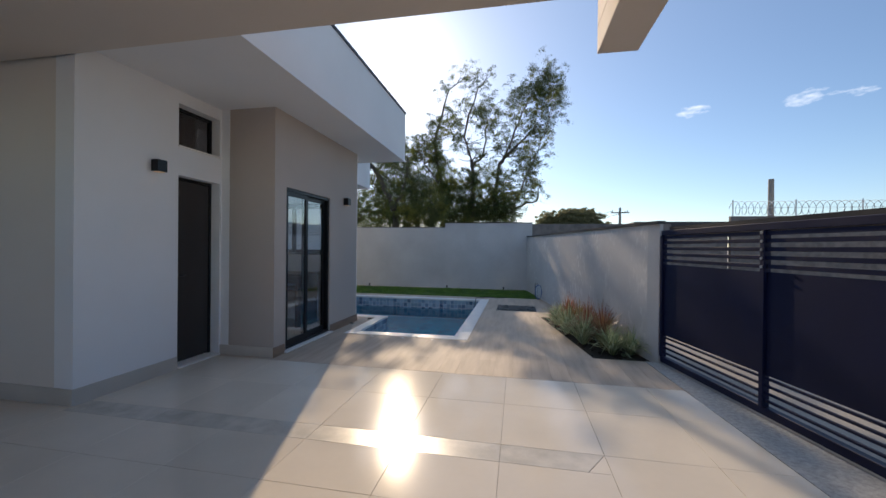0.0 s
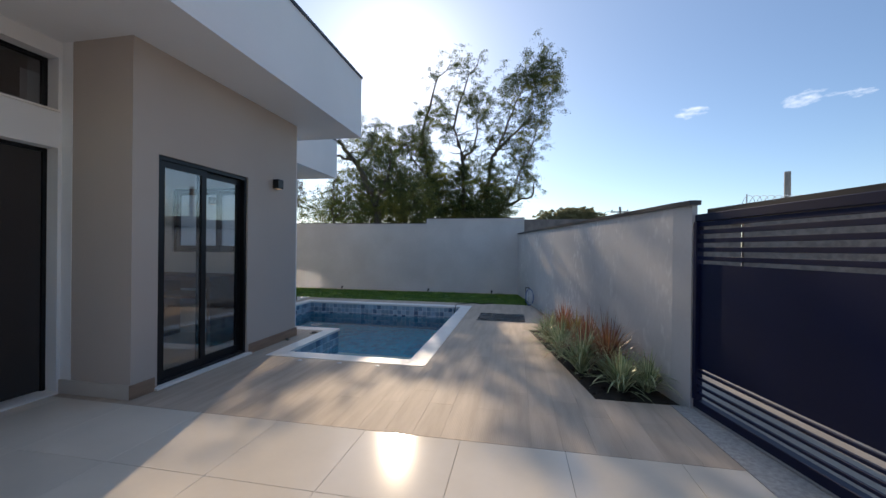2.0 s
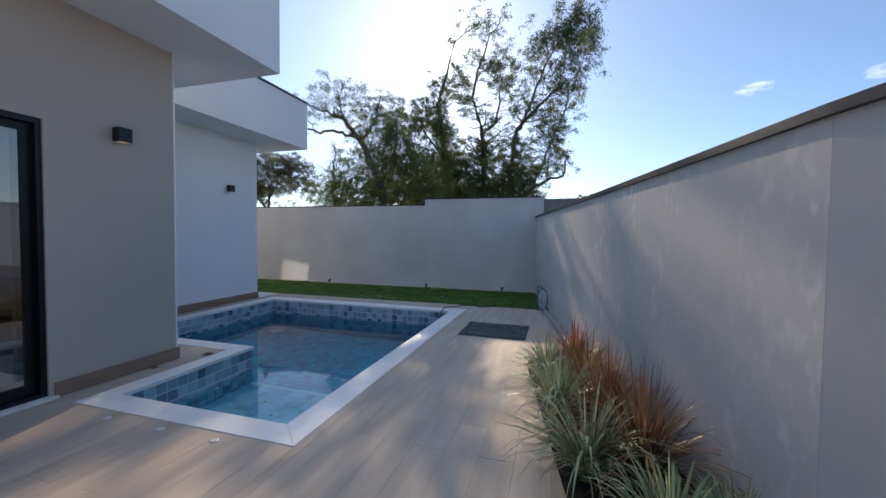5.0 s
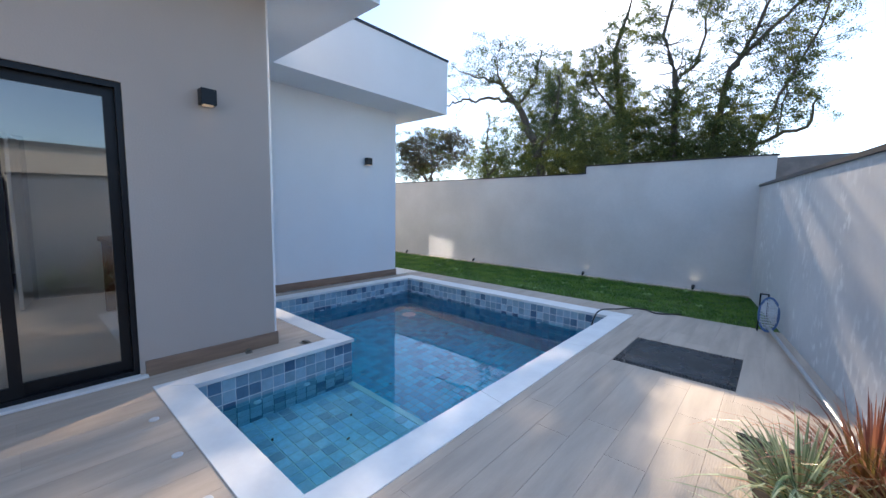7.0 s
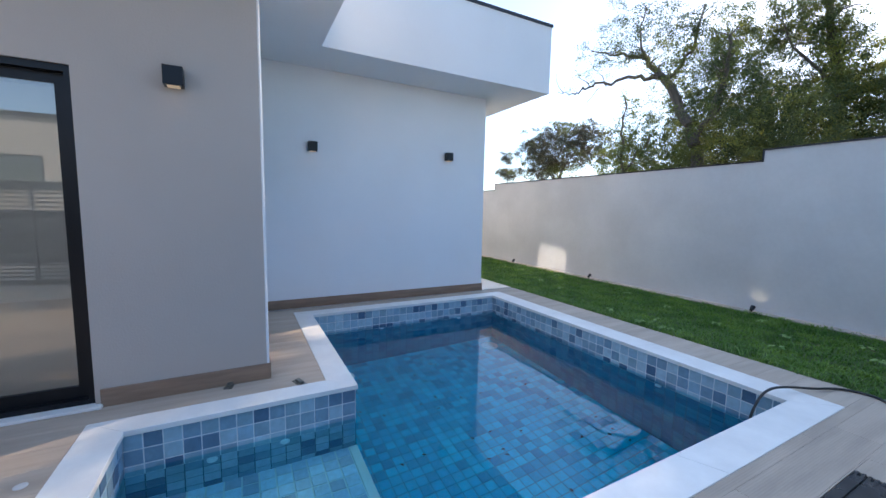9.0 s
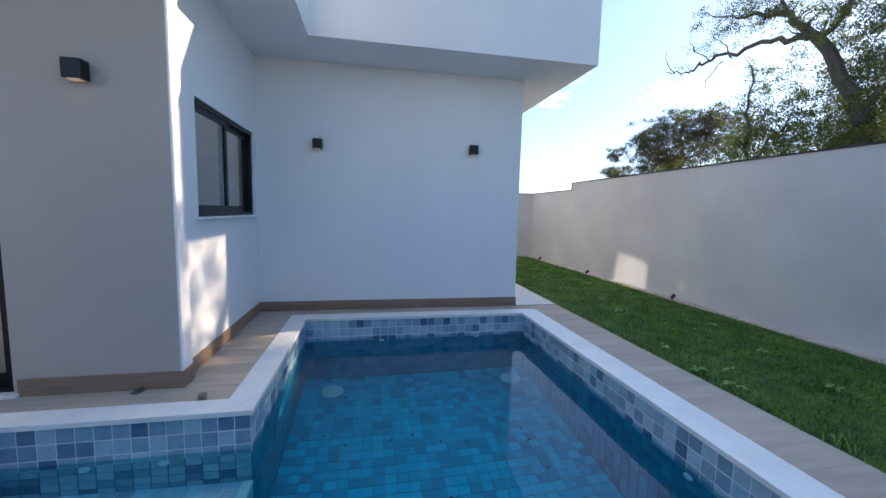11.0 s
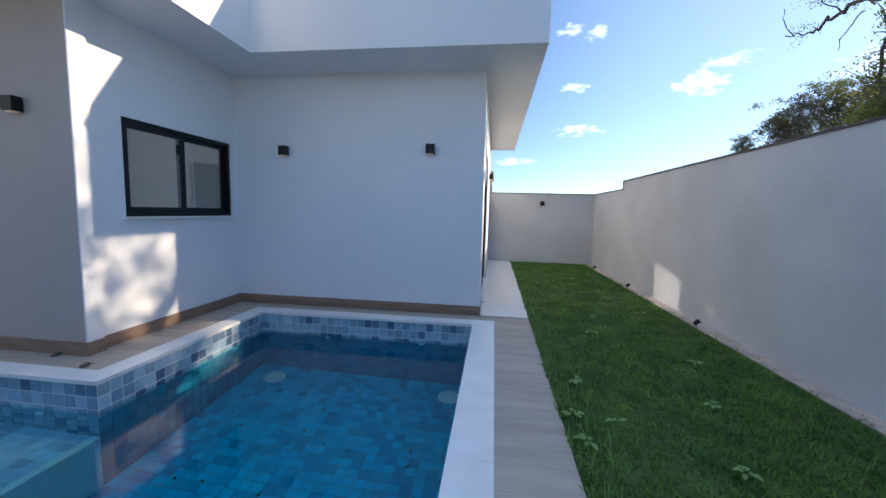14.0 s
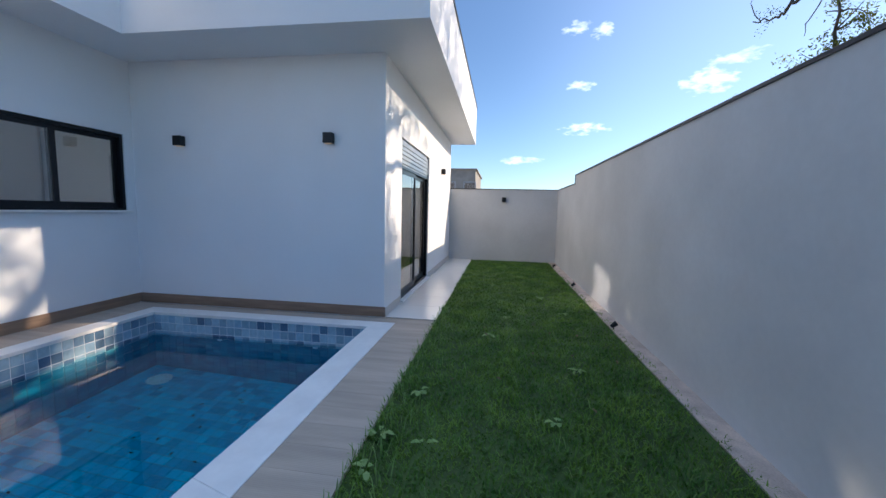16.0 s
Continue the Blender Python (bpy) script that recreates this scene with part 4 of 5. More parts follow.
fitting("floor_drain", (-3.72, 8.19, FLOOR_Z + 0.004), 0.125, "round white main drain on the tiled pool floor")
fitting("floor_drain", (-3.72, 10.33, FLOOR_Z + 0.004), 0.125, "round white main drain on the tiled pool floor")
for at, n in (((-1.925, 6.93, -0.33), (1, 0, 0)), ((-1.925, 7.36, -0.33), (1, 0, 0)), ((-3.995, 8.75, -0.33), (1, 0, 0)), ((-3.995, 9.95, -0.33), (1, 0, 0)), ((-1.3, 10.553, -0.33), (0, -1, 0))):
    fitting("return_nozzle", at, 0.032, "small round white nozzle in the pool wall under water", n)


# ---- deck spots let into the planks by the pool ----
for x in (-1.60, -1.11, -0.66):
    t = thing("deck_spot", (x, 6.197, 0.0), "small round white cap set in the deck by the pool", "deck spot", "caps in the deck")
    part("rim", tube(B(), [(0, 0, -0.01), (0, 0, 0.003), (0, 0, 0.006)], [0.026, 0.026, 0.02], 16), PVC, t, "white rim")
for x, y, a in ((-2.16, 7.49, 20), (-2.33, 7.03, -15)):
    t = thing("floor_bracket", (x, y, 0.0), "small grey metal bracket on the floor by the house corner", "bracket", "floor brackets", turn=a)
    part("plate", box(B(), -0.06, 0.06, -0.028, 0.028, 0.0, 0.006, 0.001), BRACKET, t, "metal plate")
    part("clip", box(B(), -0.035, 0.035, -0.016, 0.016, 0.0061, 0.024, 0.003), BRACKET, t, "grey clip")

# ---- inspection cover beside the pool ----
g = thing("grate_cover", (GRATE[0], GRATE[2], 0.0), "dark rectangular metal cover with slotted edges in the deck", "floor cover")
gw, gh = GRATE[1] - GRATE[0], GRATE[3] - GRATE[2]
DARKSTEEL = material("dark_cover_metal", (0.055, 0.058, 0.065), 0.28, 0.5, vary=0.5, scale=5, fine=0.15, stain=0.12)
part("base", box(B(), 0.002, gw - 0.002, 0.002, gh - 0.002, -0.04, -0.006), RUBBER, g, "dark pit")
part("plate", box(B(), 0.055, gw - 0.055, 0.055, gh - 0.055, -0.006, 0.006, 0.003), DARKSTEEL, g, "dark smooth plate")
for a in range(4):
    if a % 2:
        part("plain_edge", box(B(), 0.004 if a == 1 else gw - 0.05, 0.05 if a == 1 else gw - 0.004, 0.051, gh - 0.051, -0.006, 0.004, 0.002), DARKSTEEL, g, "plain dark metal edge")
        continue
    bm = B()
    horiz, length = a % 2 == 0, (gw if a % 2 == 0 else gh)
    off = 0.004 if a < 2 else (gh if horiz else gw) - 0.05
    for s in range(int(length / 0.024)):
        p = 0.008 + s * 0.024
        box(bm, p, p + 0.013, off, off + 0.046, -0.006, 0.004) if horiz else box(bm, off, off + 0.046, p, p + 0.013, -0.006, 0.004)
    part("slotted_edge", bm, DARKSTEEL, g, "slotted black edge", "stuff")

# ---- hose over the pool edge, pipe and coiled strap by the side wall ----
h = thing("hose", (-0.30, 10.50, 0.02), "thin black hose hanging over the coping into the pool", "hose")
pts = [(-0.17, -0.26, -0.40), (-0.165, -0.24, -0.15), (-0.16, -0.14, 0.00), (-0.15, 0.0, 0.05), (-0.12, 0.20, 0.035), (-0.05, 0.42, 0.008), (0.04, 0.66, -0.008), (0.20, 0.72, -0.010), (0.36, 0.62, -0.010), (0.60, 0.80, -0.008)]
smooth = []
for i in range(len(pts) - 1):
    p0, p1, p2, p3 = (Vector(pts[max(0, min(len(pts) - 1, i + k))]) for k in (-1, 0, 1, 2))
    smooth += [0.5 * (2 * p1 + (p2 - p0) * s + (2 * p0 - 5 * p1 + 4 * p2 - p3) * s * s + (3 * p1 - p0 - 3 * p2 + p3) * s ** 3) for s in (0, 0.2, 0.4, 0.6, 0.8)]
part("tube", tube(B(), smooth + [Vector(pts[-1])], 0.009, 8), RUBBER, h)
p = thing("pool_net", (x_wall(11.12) - 0.15, 11.12, 0.0), "blue and white pool skimmer net with a long aluminium pole", "pool net")
oval = [(0.082 * math.cos(a), 0.03 * math.sin(a), 0.21 + 0.18 * math.sin(a)) for a in (i * math.tau / 28 for i in range(29))]
part("net_frame", tube(B(), oval, 0.013, 6, False), BLUEPLASTIC, p, "blue oval plastic frame")
NET = material("white_netting", (0.62, 0.66, 0.70), 0.7, vary=0.2, scale=20)
bm = B()
for k in range(-5, 6):
    u = k / 6
    h_ = math.sqrt(1 - u * u)
    tube(bm, [(0.082 * u, -0.03 * h_, 0.21 - 0.18 * h_), (0.075 * u, -0.05, 0.21), (0.082 * u, 0.03 * h_, 0.21 + 0.18 * h_)], 0.0045, 4)
    tube(bm, [(-0.082 * h_, 0.03 * u, 0.21 + 0.18 * u), (0, -0.05, 0.21 + 0.16 * u), (0.082 * h_, 0.03 * u, 0.21 + 0.18 * u)], 0.0045, 4)
part("netting", bm, NET, p, "white netting")
bm = B()
for dx in (-0.035, 0.035):
    tube(bm, [(dx - 0.05, 0.06, 0.0), (dx - 0.05, 0.06, 0.42)], 0.008, 6)
tube(bm, [(-0.09, 0.06, 0.42), (-0.01, 0.06, 0.42)], 0.008, 6)
part("bracket", bm, BLACK, p, "black fork of the net")
part("pole", tube(B(), [(0.0, -0.02, 0.08), (SLOPE * 1.3, -1.3, 0.07), (SLOPE * 2.7, -2.7, 0.03)], 0.016, 10), STEEL, p, "aluminium pole")
part("pole_grip", tube(B(), [(SLOPE * 2.7, -2.7, 0.03), (SLOPE * 2.9, -2.9, 0.028)], 0.019, 10), BLUEPLASTIC, p, "blue grip")


# ---- ground spots at the foot of the back wall ----
for i, x in enumerate((-9.33, -6.95, -4.52, -1.75, 0.14)):
    t = thing("garden_spot", (x, 13.29, 0.0), "small black garden spotlight on a spike, aimed up the wall", "garden spotlight", "garden spotlights")
    part("spike", tube(B(), [(0, 0, -0.05), (0, 0, 0.04)], 0.006, 6), BLACK, t, "black spike")
    part("head", tube(B(), [(0, -0.03, 0.03), (0, 0.0, 0.052), (0, 0.03, 0.075)], [0.018, 0.026, 0.03], 12), BLACK, t, "black lamp head")
    part("lens", tube(B(), [(0, 0.0304, 0.0753), (0, 0.032, 0.0768)], [0.025, 0.025], 12), LAMPLIGHT, t, "small glowing lens")
    l = bpy.data.lights.new("spot_glow", "SPOT")
    l.energy, l.color, l.spot_size, l.spot_blend, l.shadow_soft_size = 0.16, (1.0, 0.78, 0.5), radians(100), 1.0, 0.02
    lo = new("spot_glow", l)
    lo.parent = t
    lo.matrix_local = look((0, 0.036, 0.082), (0, 0.15, 0.30))


# ---- leaves and blades ----
def ribbons(bases, tips, bend, width, segments=4, stripes=1):
    """Tapering arched blades as vertices and faces; bend: how far the tips hang, width in metres; stripes: strips side by side in a blade."""
    verts, faces = [], []
    if stripes > 1:
        rows = []
        for b, t, h, w in zip(bases, tips, bend, width):
            b, t = Vector(b), Vector(t)
            side = (t - b).cross(Vector((0, 0, 1))).normalized() * (w / stripes)
            rows += [(b + side * k, t + side * 0.15 * k, h, w / stripes * 1.02) for k in range(-(stripes // 2), stripes // 2 + 1)]
        bases, tips, bend, width = zip(*rows)
    for (b, t, w, h) in zip(bases, tips, width, bend):
        b, t = Vector(b), Vector(t)
        side = (t - b).cross(Vector((0, 0, 1)))
        side = side.normalized() if side.length > 1e-4 else Vector((1, 0, 0))
        at = len(verts)
        for k in range(segments + 1):
            u = k / segments
            p = b.lerp(t, u)
            p.z += h * 4 * u * (1 - u)
            half = w * 0.5 * (1 - u) ** 0.75 * min(1, 0.55 + 2 * u)
            if k == segments:
                verts.append(p)
            else:
                verts += [p - side * half, p + side * half]
        for k in range(segments - 1):
            i = at + 2 * k
            faces.append((i, i + 1, i + 3, i + 2))
        i = at + 2 * (segments - 1)
        faces.append((i, i + 1, i + 2))
    return verts, faces


def clump_plant(name, at, size, count, mat, label, seed, width=0.02):
    rng = random.Random(seed)
    t = thing(name, at, label, "plant", "plants in the bed")
    tiers = {"outer_leaves": ([], [], [], []), "middle_leaves": ([], [], [], []), "inner_leaves": ([], [], [], [])}
    for _ in range(count):
        a, lean = rng.uniform(0, math.tau), rng.uniform(0.08, 1.0) ** 0.8
        r = size * lean * rng.uniform(0.75, 1.15)
        z = size * (1.0 - 0.82 * lean) * rng.uniform(0.6, 1.1)
        br = 0.035 * rng.random()
        bases, tips, bend, ws = tiers["outer_leaves" if lean > 0.7 else "middle_leaves" if lean > 0.4 else "inner_leaves"]
        foot = size * rng.uniform(-0.03, 0.2)
        bases.append((br * math.cos(a), br * math.sin(a), foot))
        tips.append((r * math.cos(a), r * math.sin(a), max(z + foot * 0.5, 0.03)))
        bend.append(size * (0.01 + 0.20 * lean) * rng.uniform(0.2, 1.5))
        ws.append(width * rng.uniform(0.6, 1.1))
    for tier, rows in tiers.items():
        if rows[0]:
            v, f = ribbons(*rows[:2], rows[2], rows[3], 5, 3 if mat is STRIPED else 1)
            soup(tier, v, f, mat, t, "long narrow arching leaves")
    return t


G_LABEL, R_LABEL = "green and cream striped strap-leaved plant in dark soil", "bronze red strap-leaved plant by the wall"
O_LABEL = "olive and bronze strap-leaved plant by the wall"
for i, (off, y, s) in enumerate(((0.56, 7.86, 0.54), (0.58, 7.20, 0.60), (0.56, 6.52, 0.62), (0.36, 6.05, 0.50), (0.12, 6.08, 0.44))):
    clump_plant("striped_plant", (x_wall(y) - off, y, -0.02), s, 150, STRIPED, G_LABEL, 10 + i, 0.026)
for i, (off, y, s) in enumerate(((0.28, 8.12, 0.66), (0.27, 7.66, 0.62), (0.28, 7.12, 0.66), (0.27, 6.58, 0.76))):
    clump_plant("bronze_plant", (x_wall(y) - off, y, -0.02), s, 250, OLIVE if i == 1 else BROWNISH if i == 3 else BRONZE, O_LABEL if i == 1 else R_LABEL, 30 + i, 0.0165)

rng = random.Random(5)
bits = B()
for _ in range(60):
    y = rng.uniform(BED_Y0 + 0.05, BED_Y1 - 0.05)
    x, r = x_wall(y) - rng.uniform(0.06, 0.66), rng.uniform(0.008, 0.025)
    box(bits, x - r, x + r, y - r * 0.7, y + r * 0.7, -0.021, -0.02 + r, r * 0.3)
part("soil_clods", bits, SOIL, None, "dark lumps of soil in the planting bed", "stuff")

# lawn
rng = np.random.default_rng(3)
count = 95000
gx, gy = rng.uniform(X_END + 0.02, 1.25, count), rng.uniform(Y_GRASS - 0.015, 13.33, count)
keep = (gx < 0.885 + SLOPE * (Y_BACK - gy) - 0.03) & ((gy < 13.24) | (rng.random(count) < 0.35))
near = rng.random(count) < np.clip(1.3 - 0.06 * (1.2 - gx), 0.35, 1.0)
gx, gy = gx[keep & near], gy[keep & near]
patch = 0.75 + 0.25 * np.sin(gx * 2.1 + 1.3 * np.sin(gy * 3.0)) * np.sin(gy * 4.3 + gx)
patch *= 0.7 + 0.6 * np.abs(np.sin(gx * 9.1 + 2 * np.sin(gy * 7.0)) * np.sin(gy * 8.3 + 1.5 * np.sin(gx * 5.0)))
hgt = rng.uniform(0.018, 0.05, len(gx)) * patch
ang, lean, wid = rng.uniform(0, math.tau, len(gx)), rng.uniform(0.4, 1.7, len(gx)) * hgt, rng.uniform(0.0025, 0.005, len(gx))
ca, sa = np.cos(ang), np.sin(ang)
base = np.stack([gx, gy, np.full(len(gx), -0.012)], 1)
side = np.stack([-sa * wid, ca * wid, np.zeros(len(gx))], 1)
tip = base + np.stack([ca * lean, sa * lean, hgt], 1)
mid = base + np.stack([ca * lean * 0.35, sa * lean * 0.35, hgt * 0.6], 1)
V = np.concatenate([base - side, base + side, mid + side * 0.8, mid - side * 0.8, tip])
n = len(gx)
idx = np.arange(n)
F = [tuple(q) for q in np.stack([idx, idx + n, idx + 2 * n, idx + 3 * n], 1).tolist()] + [tuple(q) for q in np.stack([idx + 3 * n, idx + 2 * n, idx + 4 * n], 1).tolist()]
lawn = soup("lawn_grass", V.tolist(), F, BLADE, None, "short green lawn grass, patchy with weeds")

# weeds and stray longer tufts in the lawn
rng = random.Random(8)
WEEDS = [(-2.35, 12.35), (-3.15, 12.62), (-3.9, 11.9), (-1.4, 12.75), (-4.6, 12.1), (-5.8, 12.6), (-6.6, 11.9), (-2.0, 11.6), (-0.3, 12.2), (-7.6, 12.4), (-2.6, 11.45), (0.4, 11.9), (-4.9, 12.8), (-1.75, 11.36), (-2.05, 11.33), (-0.9, 11.8), (-0.5, 12.6), (-1.0, 12.3), (0.1, 12.9), (-1.6, 12.1)]
for i, (x, y) in enumerate(WEEDS):
    t = thing("weed", (x, y, 0.0), "small broad-leaved weed growing in the lawn", "weed", "weeds in the lawn")
    bm = B()
    for k in range(rng.randint(5, 9)):
        a, r, w = rng.uniform(0, math.tau), rng.uniform(0.04, 0.09), rng.uniform(0.012, 0.024)
        c, s_ = math.cos(a), math.sin(a)
        q = [(0.2, 0), (0.6, 0.9), (0.85, 0.7), (1.0, 0), (0.85, -0.7), (0.6, -0.9)]
        vs = [bm.verts.new((r * u * c - w * v * s_, r * u * s_ + w * v * c, 0.025 + 0.02 * math.sin(u * 3))) for u, v in q]
        bm.faces.new(vs)
    part("leaves", bm, WEED, t, "broad green leaves")
bases, tips, bend, ws = [], [], [], []
for _ in range(900):
    x = rng.uniform(-5, 0.9)
    y = rng.choice([rng.uniform(11.24, 11.36), rng.uniform(11.24, 11.50), rng.uniform(11.3, 13.1)])
    a, r = rng.uniform(0, math.tau), rng.uniform(0.03, 0.10)
    bases.append((x, y, -0.01))
    tips.append((x + r * math.cos(a), y + r * math.sin(a) * 0.6, rng.uniform(0.03, 0.09)))
    bend.append(rng.uniform(0.01, 0.03))
    ws.append(rng.uniform(0.004, 0.009))
v, f = ribbons(bases, tips, bend, ws, 3)
soup("long_grass", v, f, WEED, None, "longer pale grass blades standing out of the lawn")
# fallen leaves on lawn and in the pool
DRY = material("dry_leaf", (0.20, 0.13, 0.06), 0.8, vary=0.5, scale=30, by="object", spread=0.4)
DARKLEAF = material("sodden_leaf", (0.02, 0.018, 0.012), 0.8)


def leaf_mesh(size):
    bm = B()
    vs = [bm.verts.new((size * u, size * v, size * 0.15 * abs(v) * 3)) for u, v in ((-0.5, 0), (-0.15, 0.22), (0.25, 0.17), (0.5, 0), (0.25, -0.17), (-0.15, -0.22))]
    bm.faces.new(vs)
    return bm


one = tagged(part("fallen_leaf", leaf_mesh(0.05), DRY, None), "dry brown leaf fallen on the lawn", "leaf", "leaves on the lawn")
one.matrix_world = pose(-2.9, 12.0, 0.035, 8, 5, 40)
for _ in range(34):
    copy_thing(one, pose(rng.uniform(-7, 0.7), rng.uniform(11.5, 13.25), 0.032, rng.uniform(-20, 20), rng.uniform(-20, 20), rng.uniform(0, 360)))
two = tagged(part("sunken_leaf", leaf_mesh(0.045), DARKLEAF, None), "dark sodden leaf lying on the pool floor", "leaf", "leaves in the pool")
two.matrix_world = pose(-1.8, 9.2, FLOOR_Z + 0.008, 0, 0, 60)
for _ in range(42):
    x, y = rng.uniform(-3.9, -0.5), rng.uniform(8.0, 10.4)
    copy_thing(two, pose(x, y, FLOOR_Z + 0.008, 0, 0, rng.uniform(0, 360)))
for x, y in ((-1.6, 6.9), (-1.2, 7.3), (-0.9, 6.8), (-1.45, 7.5)):
    copy_thing(two, pose(x, y, BENCH_Z + 0.008, 0, 0, rng.uniform(0, 360)))


# ---- trees ----
def tree(name, at, limbs, clumps, mat, label, seed, leaf=0.11, per=160, twig=True, reach=1.0, thin=0.62, bare=(), sway=0.25, gaps=()):
    """limbs: lists of (x, z, radius) from the base up, in the tree's own upright plane, with random depth; clumps: x, z, rx, rz, share; gaps: openings in the crown."""
    rng = random.Random(seed)
    t = thing(name, at, label, "tree")
    bm = B()
    nodes = []
    for li, limb in enumerate(limbs):
        depth, drift = (0.0 if li == 0 else rng.uniform(-0.3, 0.3)), (0.0 if li in bare else rng.uniform(-sway, sway))
        pts, rad = [], []
        for k in range(len(limb) - 1):
            (xa, za, ra), (xb, zb, rb) = limb[k], limb[k + 1]
            for s in (0, 0.25, 0.5, 0.75):
                j = 0.07 if (k or s) else 0.0
                pts.append((xa + (xb - xa) * s + rng.uniform(-j, j), depth + drift * (k + s), za + (zb - za) * s + rng.uniform(-j, j)))
                rad.append((ra + (rb - ra) * s) * thin)
        pts.append((limb[-1][0], depth + drift * (len(limb) - 1), limb[-1][1]))
        rad.append(limb[-1][2])
        tube(bm, pts, rad, 7)
        if li not in bare:
            nodes += list(zip(pts, rad))[2:]
    # side branches and twigs
    ends = []
    for p, r in nodes:
        if not twig:
            break
        for _ in range(3):
            if r > 0.11:
                continue
            a, up, ln = rng.uniform(0, math.tau), rng.uniform(-0.1, 0.9), rng.uniform(0.5, 1.3) * reach
            q = [Vector(p)]
            d = Vector((math.cos(a), math.sin(a) * 0.8, up)).normalized()
            for s in range(4):
                d = (d + Vector((rng.uniform(-0.45, 0.45), rng.uniform(-0.45, 0.45), rng.uniform(-0.35, 0.4)))).normalized()
                q.append(q[-1] + d * ln / 4)
            tube(bm, q, [max(r * 0.35, 0.012) * f for f in (1, 0.8, 0.6, 0.4, 0.2)], 4, False)
            ends += q[2:]
    part("trunk", bm, BARK, t, "grey-brown trunk and branches")
    g = np.random.default_rng(seed)
    centres = []
    for cx, cz, rx, rz, share in clumps:
        k = max(1, int(per * share * rx * rz))
        a, rr = g.uniform(0, math.tau, k), np.sqrt(g.uniform(0, 1, k)) * g.uniform(0.8, 1.12, k)
        centres.append(np.stack([cx + rx * rr * np.cos(a), g.normal(0, 0.55 * min(rx, 1.4), k), cz + rz * rr * np.sin(a)], 1))
    centres = np.concatenate(centres)
    if ends:
        centres = np.concatenate([centres, np.array([tuple(e) for e in ends])[:: (2 if reach > 0.9 else 4)]])
    for gx_, gz_, rx, rz in gaps:
        centres = centres[((centres[:, 0] - gx_) / rx) ** 2 + ((centres[:, 2] - gz_) / rz) ** 2 > 1.0]
    # every clump is a few sprays of leaves along short arching twigs
    sprays, each = 6, 20
    S = np.repeat(centres, sprays, 0)
    way = g.normal(0, 1, (len(S), 3)) * (1.0, 1.0, 0.6)
    way /= np.linalg.norm(way, axis=1, keepdims=True)
    size = g.uniform(0.16, 0.42, (len(S), 1))
    along = g.uniform(0.0, 1.0, (len(S) * each, 1))
    P = np.repeat(S, each, 0) + np.repeat(way * size, each, 0) * along
    P += g.normal(0, 1, P.shape) * (0.05, 0.05, 0.04)
    P[:, 2:] -= 0.14 * along ** 2
    k = len(P)
    u = g.normal(0, 1, (k, 3))
    u /= np.linalg.norm(u, axis=1, keepdims=True)
    w = np.cross(u, g.normal(0, 1, (k, 3)))
    w /= np.linalg.norm(w, axis=1, keepdims=True)
    s = g.uniform(0.5, 1.2, (k, 1)) * leaf * 0.33
    V = np.concatenate([P - u * s, P + w * s * 0.45, P + u * s, P - w * s * 0.45])
    i = np.arange(k)
    soup("crown", V.tolist(), np.stack([i, i + k, i + 2 * k, i + 3 * k], 1).tolist(), mat, t, "uneven crown of small leaves with gaps")
    return t


# the tall open tree behind the back wall, in metres across and up from its foot at (-2.6, 21)
X0 = -2.6
main_limbs = [
    [(-3.3, -0.1, 0.34), (-3.42, 2.8, 0.26), (-3.44, 4.43, 0.2), (-3.88, 7.35, 0.12), (-3.26, 9.72, 0.06), (-2.53, 10.54, 0.02)],
    [(-1.9, -0.1, 0.30), (-1.72, 2.8, 0.22), (-1.74, 4.72, 0.17), (-1.76, 5.97, 0.14), (-2.24, 7.27, 0.09), (-1.64, 9.43, 0.05), (-1.02, 10.33, 0.02)],
    [(-1.76, 5.97, 0.10), (-1.27, 6.28, 0.08), (-1.08, 8.15, 0.04), (-1.3, 9.0, 0.02)],
    [(-0.9, -0.1, 0.26), (-0.62, 2.8, 0.2), (-0.62, 3.75, 0.18), (-0.35, 5.92, 0.13), (0.87, 7.19, 0.08), (1.46, 7.69, 0.03)],
    [(-0.35, 5.92, 0.11), (-0.04, 6.55, 0.09), (0.7, 8.5, 0.06), (1.73, 10.26, 0.035), (2.16, 10.67, 0.015)],
    [(-0.5, 3.0, 0.12), (0.08, 3.29, 0.11), (0.91, 3.78, 0.095), (1.51, 3.88, 0.075), (1.73, 4.8, 0.035)],
    [(0.91, 3.78, 0.05), (1.0, 5.0, 0.035), (1.2, 6.2, 0.015)],
    [(0.3, 3.4, 0.10), (0.75, 4.6, 0.07), (1.35, 6.0, 0.05), (1.9, 7.4, 0.035), (2.3, 8.6, 0.015)],
    [(-4.6, -0.1, 0.24), (-4.81, 2.77, 0.17), (-5.13, 5.0, 0.11), (-5.9, 6.2, 0.03)],
    [(-5.6, -0.1, 0.2), (-6.4, 3.0, 0.13), (-7.3, 5.0, 0.03)],
    [(-3.4, 4.4, 0.1), (-4.4, 6.0, 0.05), (-4.8, 6.9, 0.02)],
]
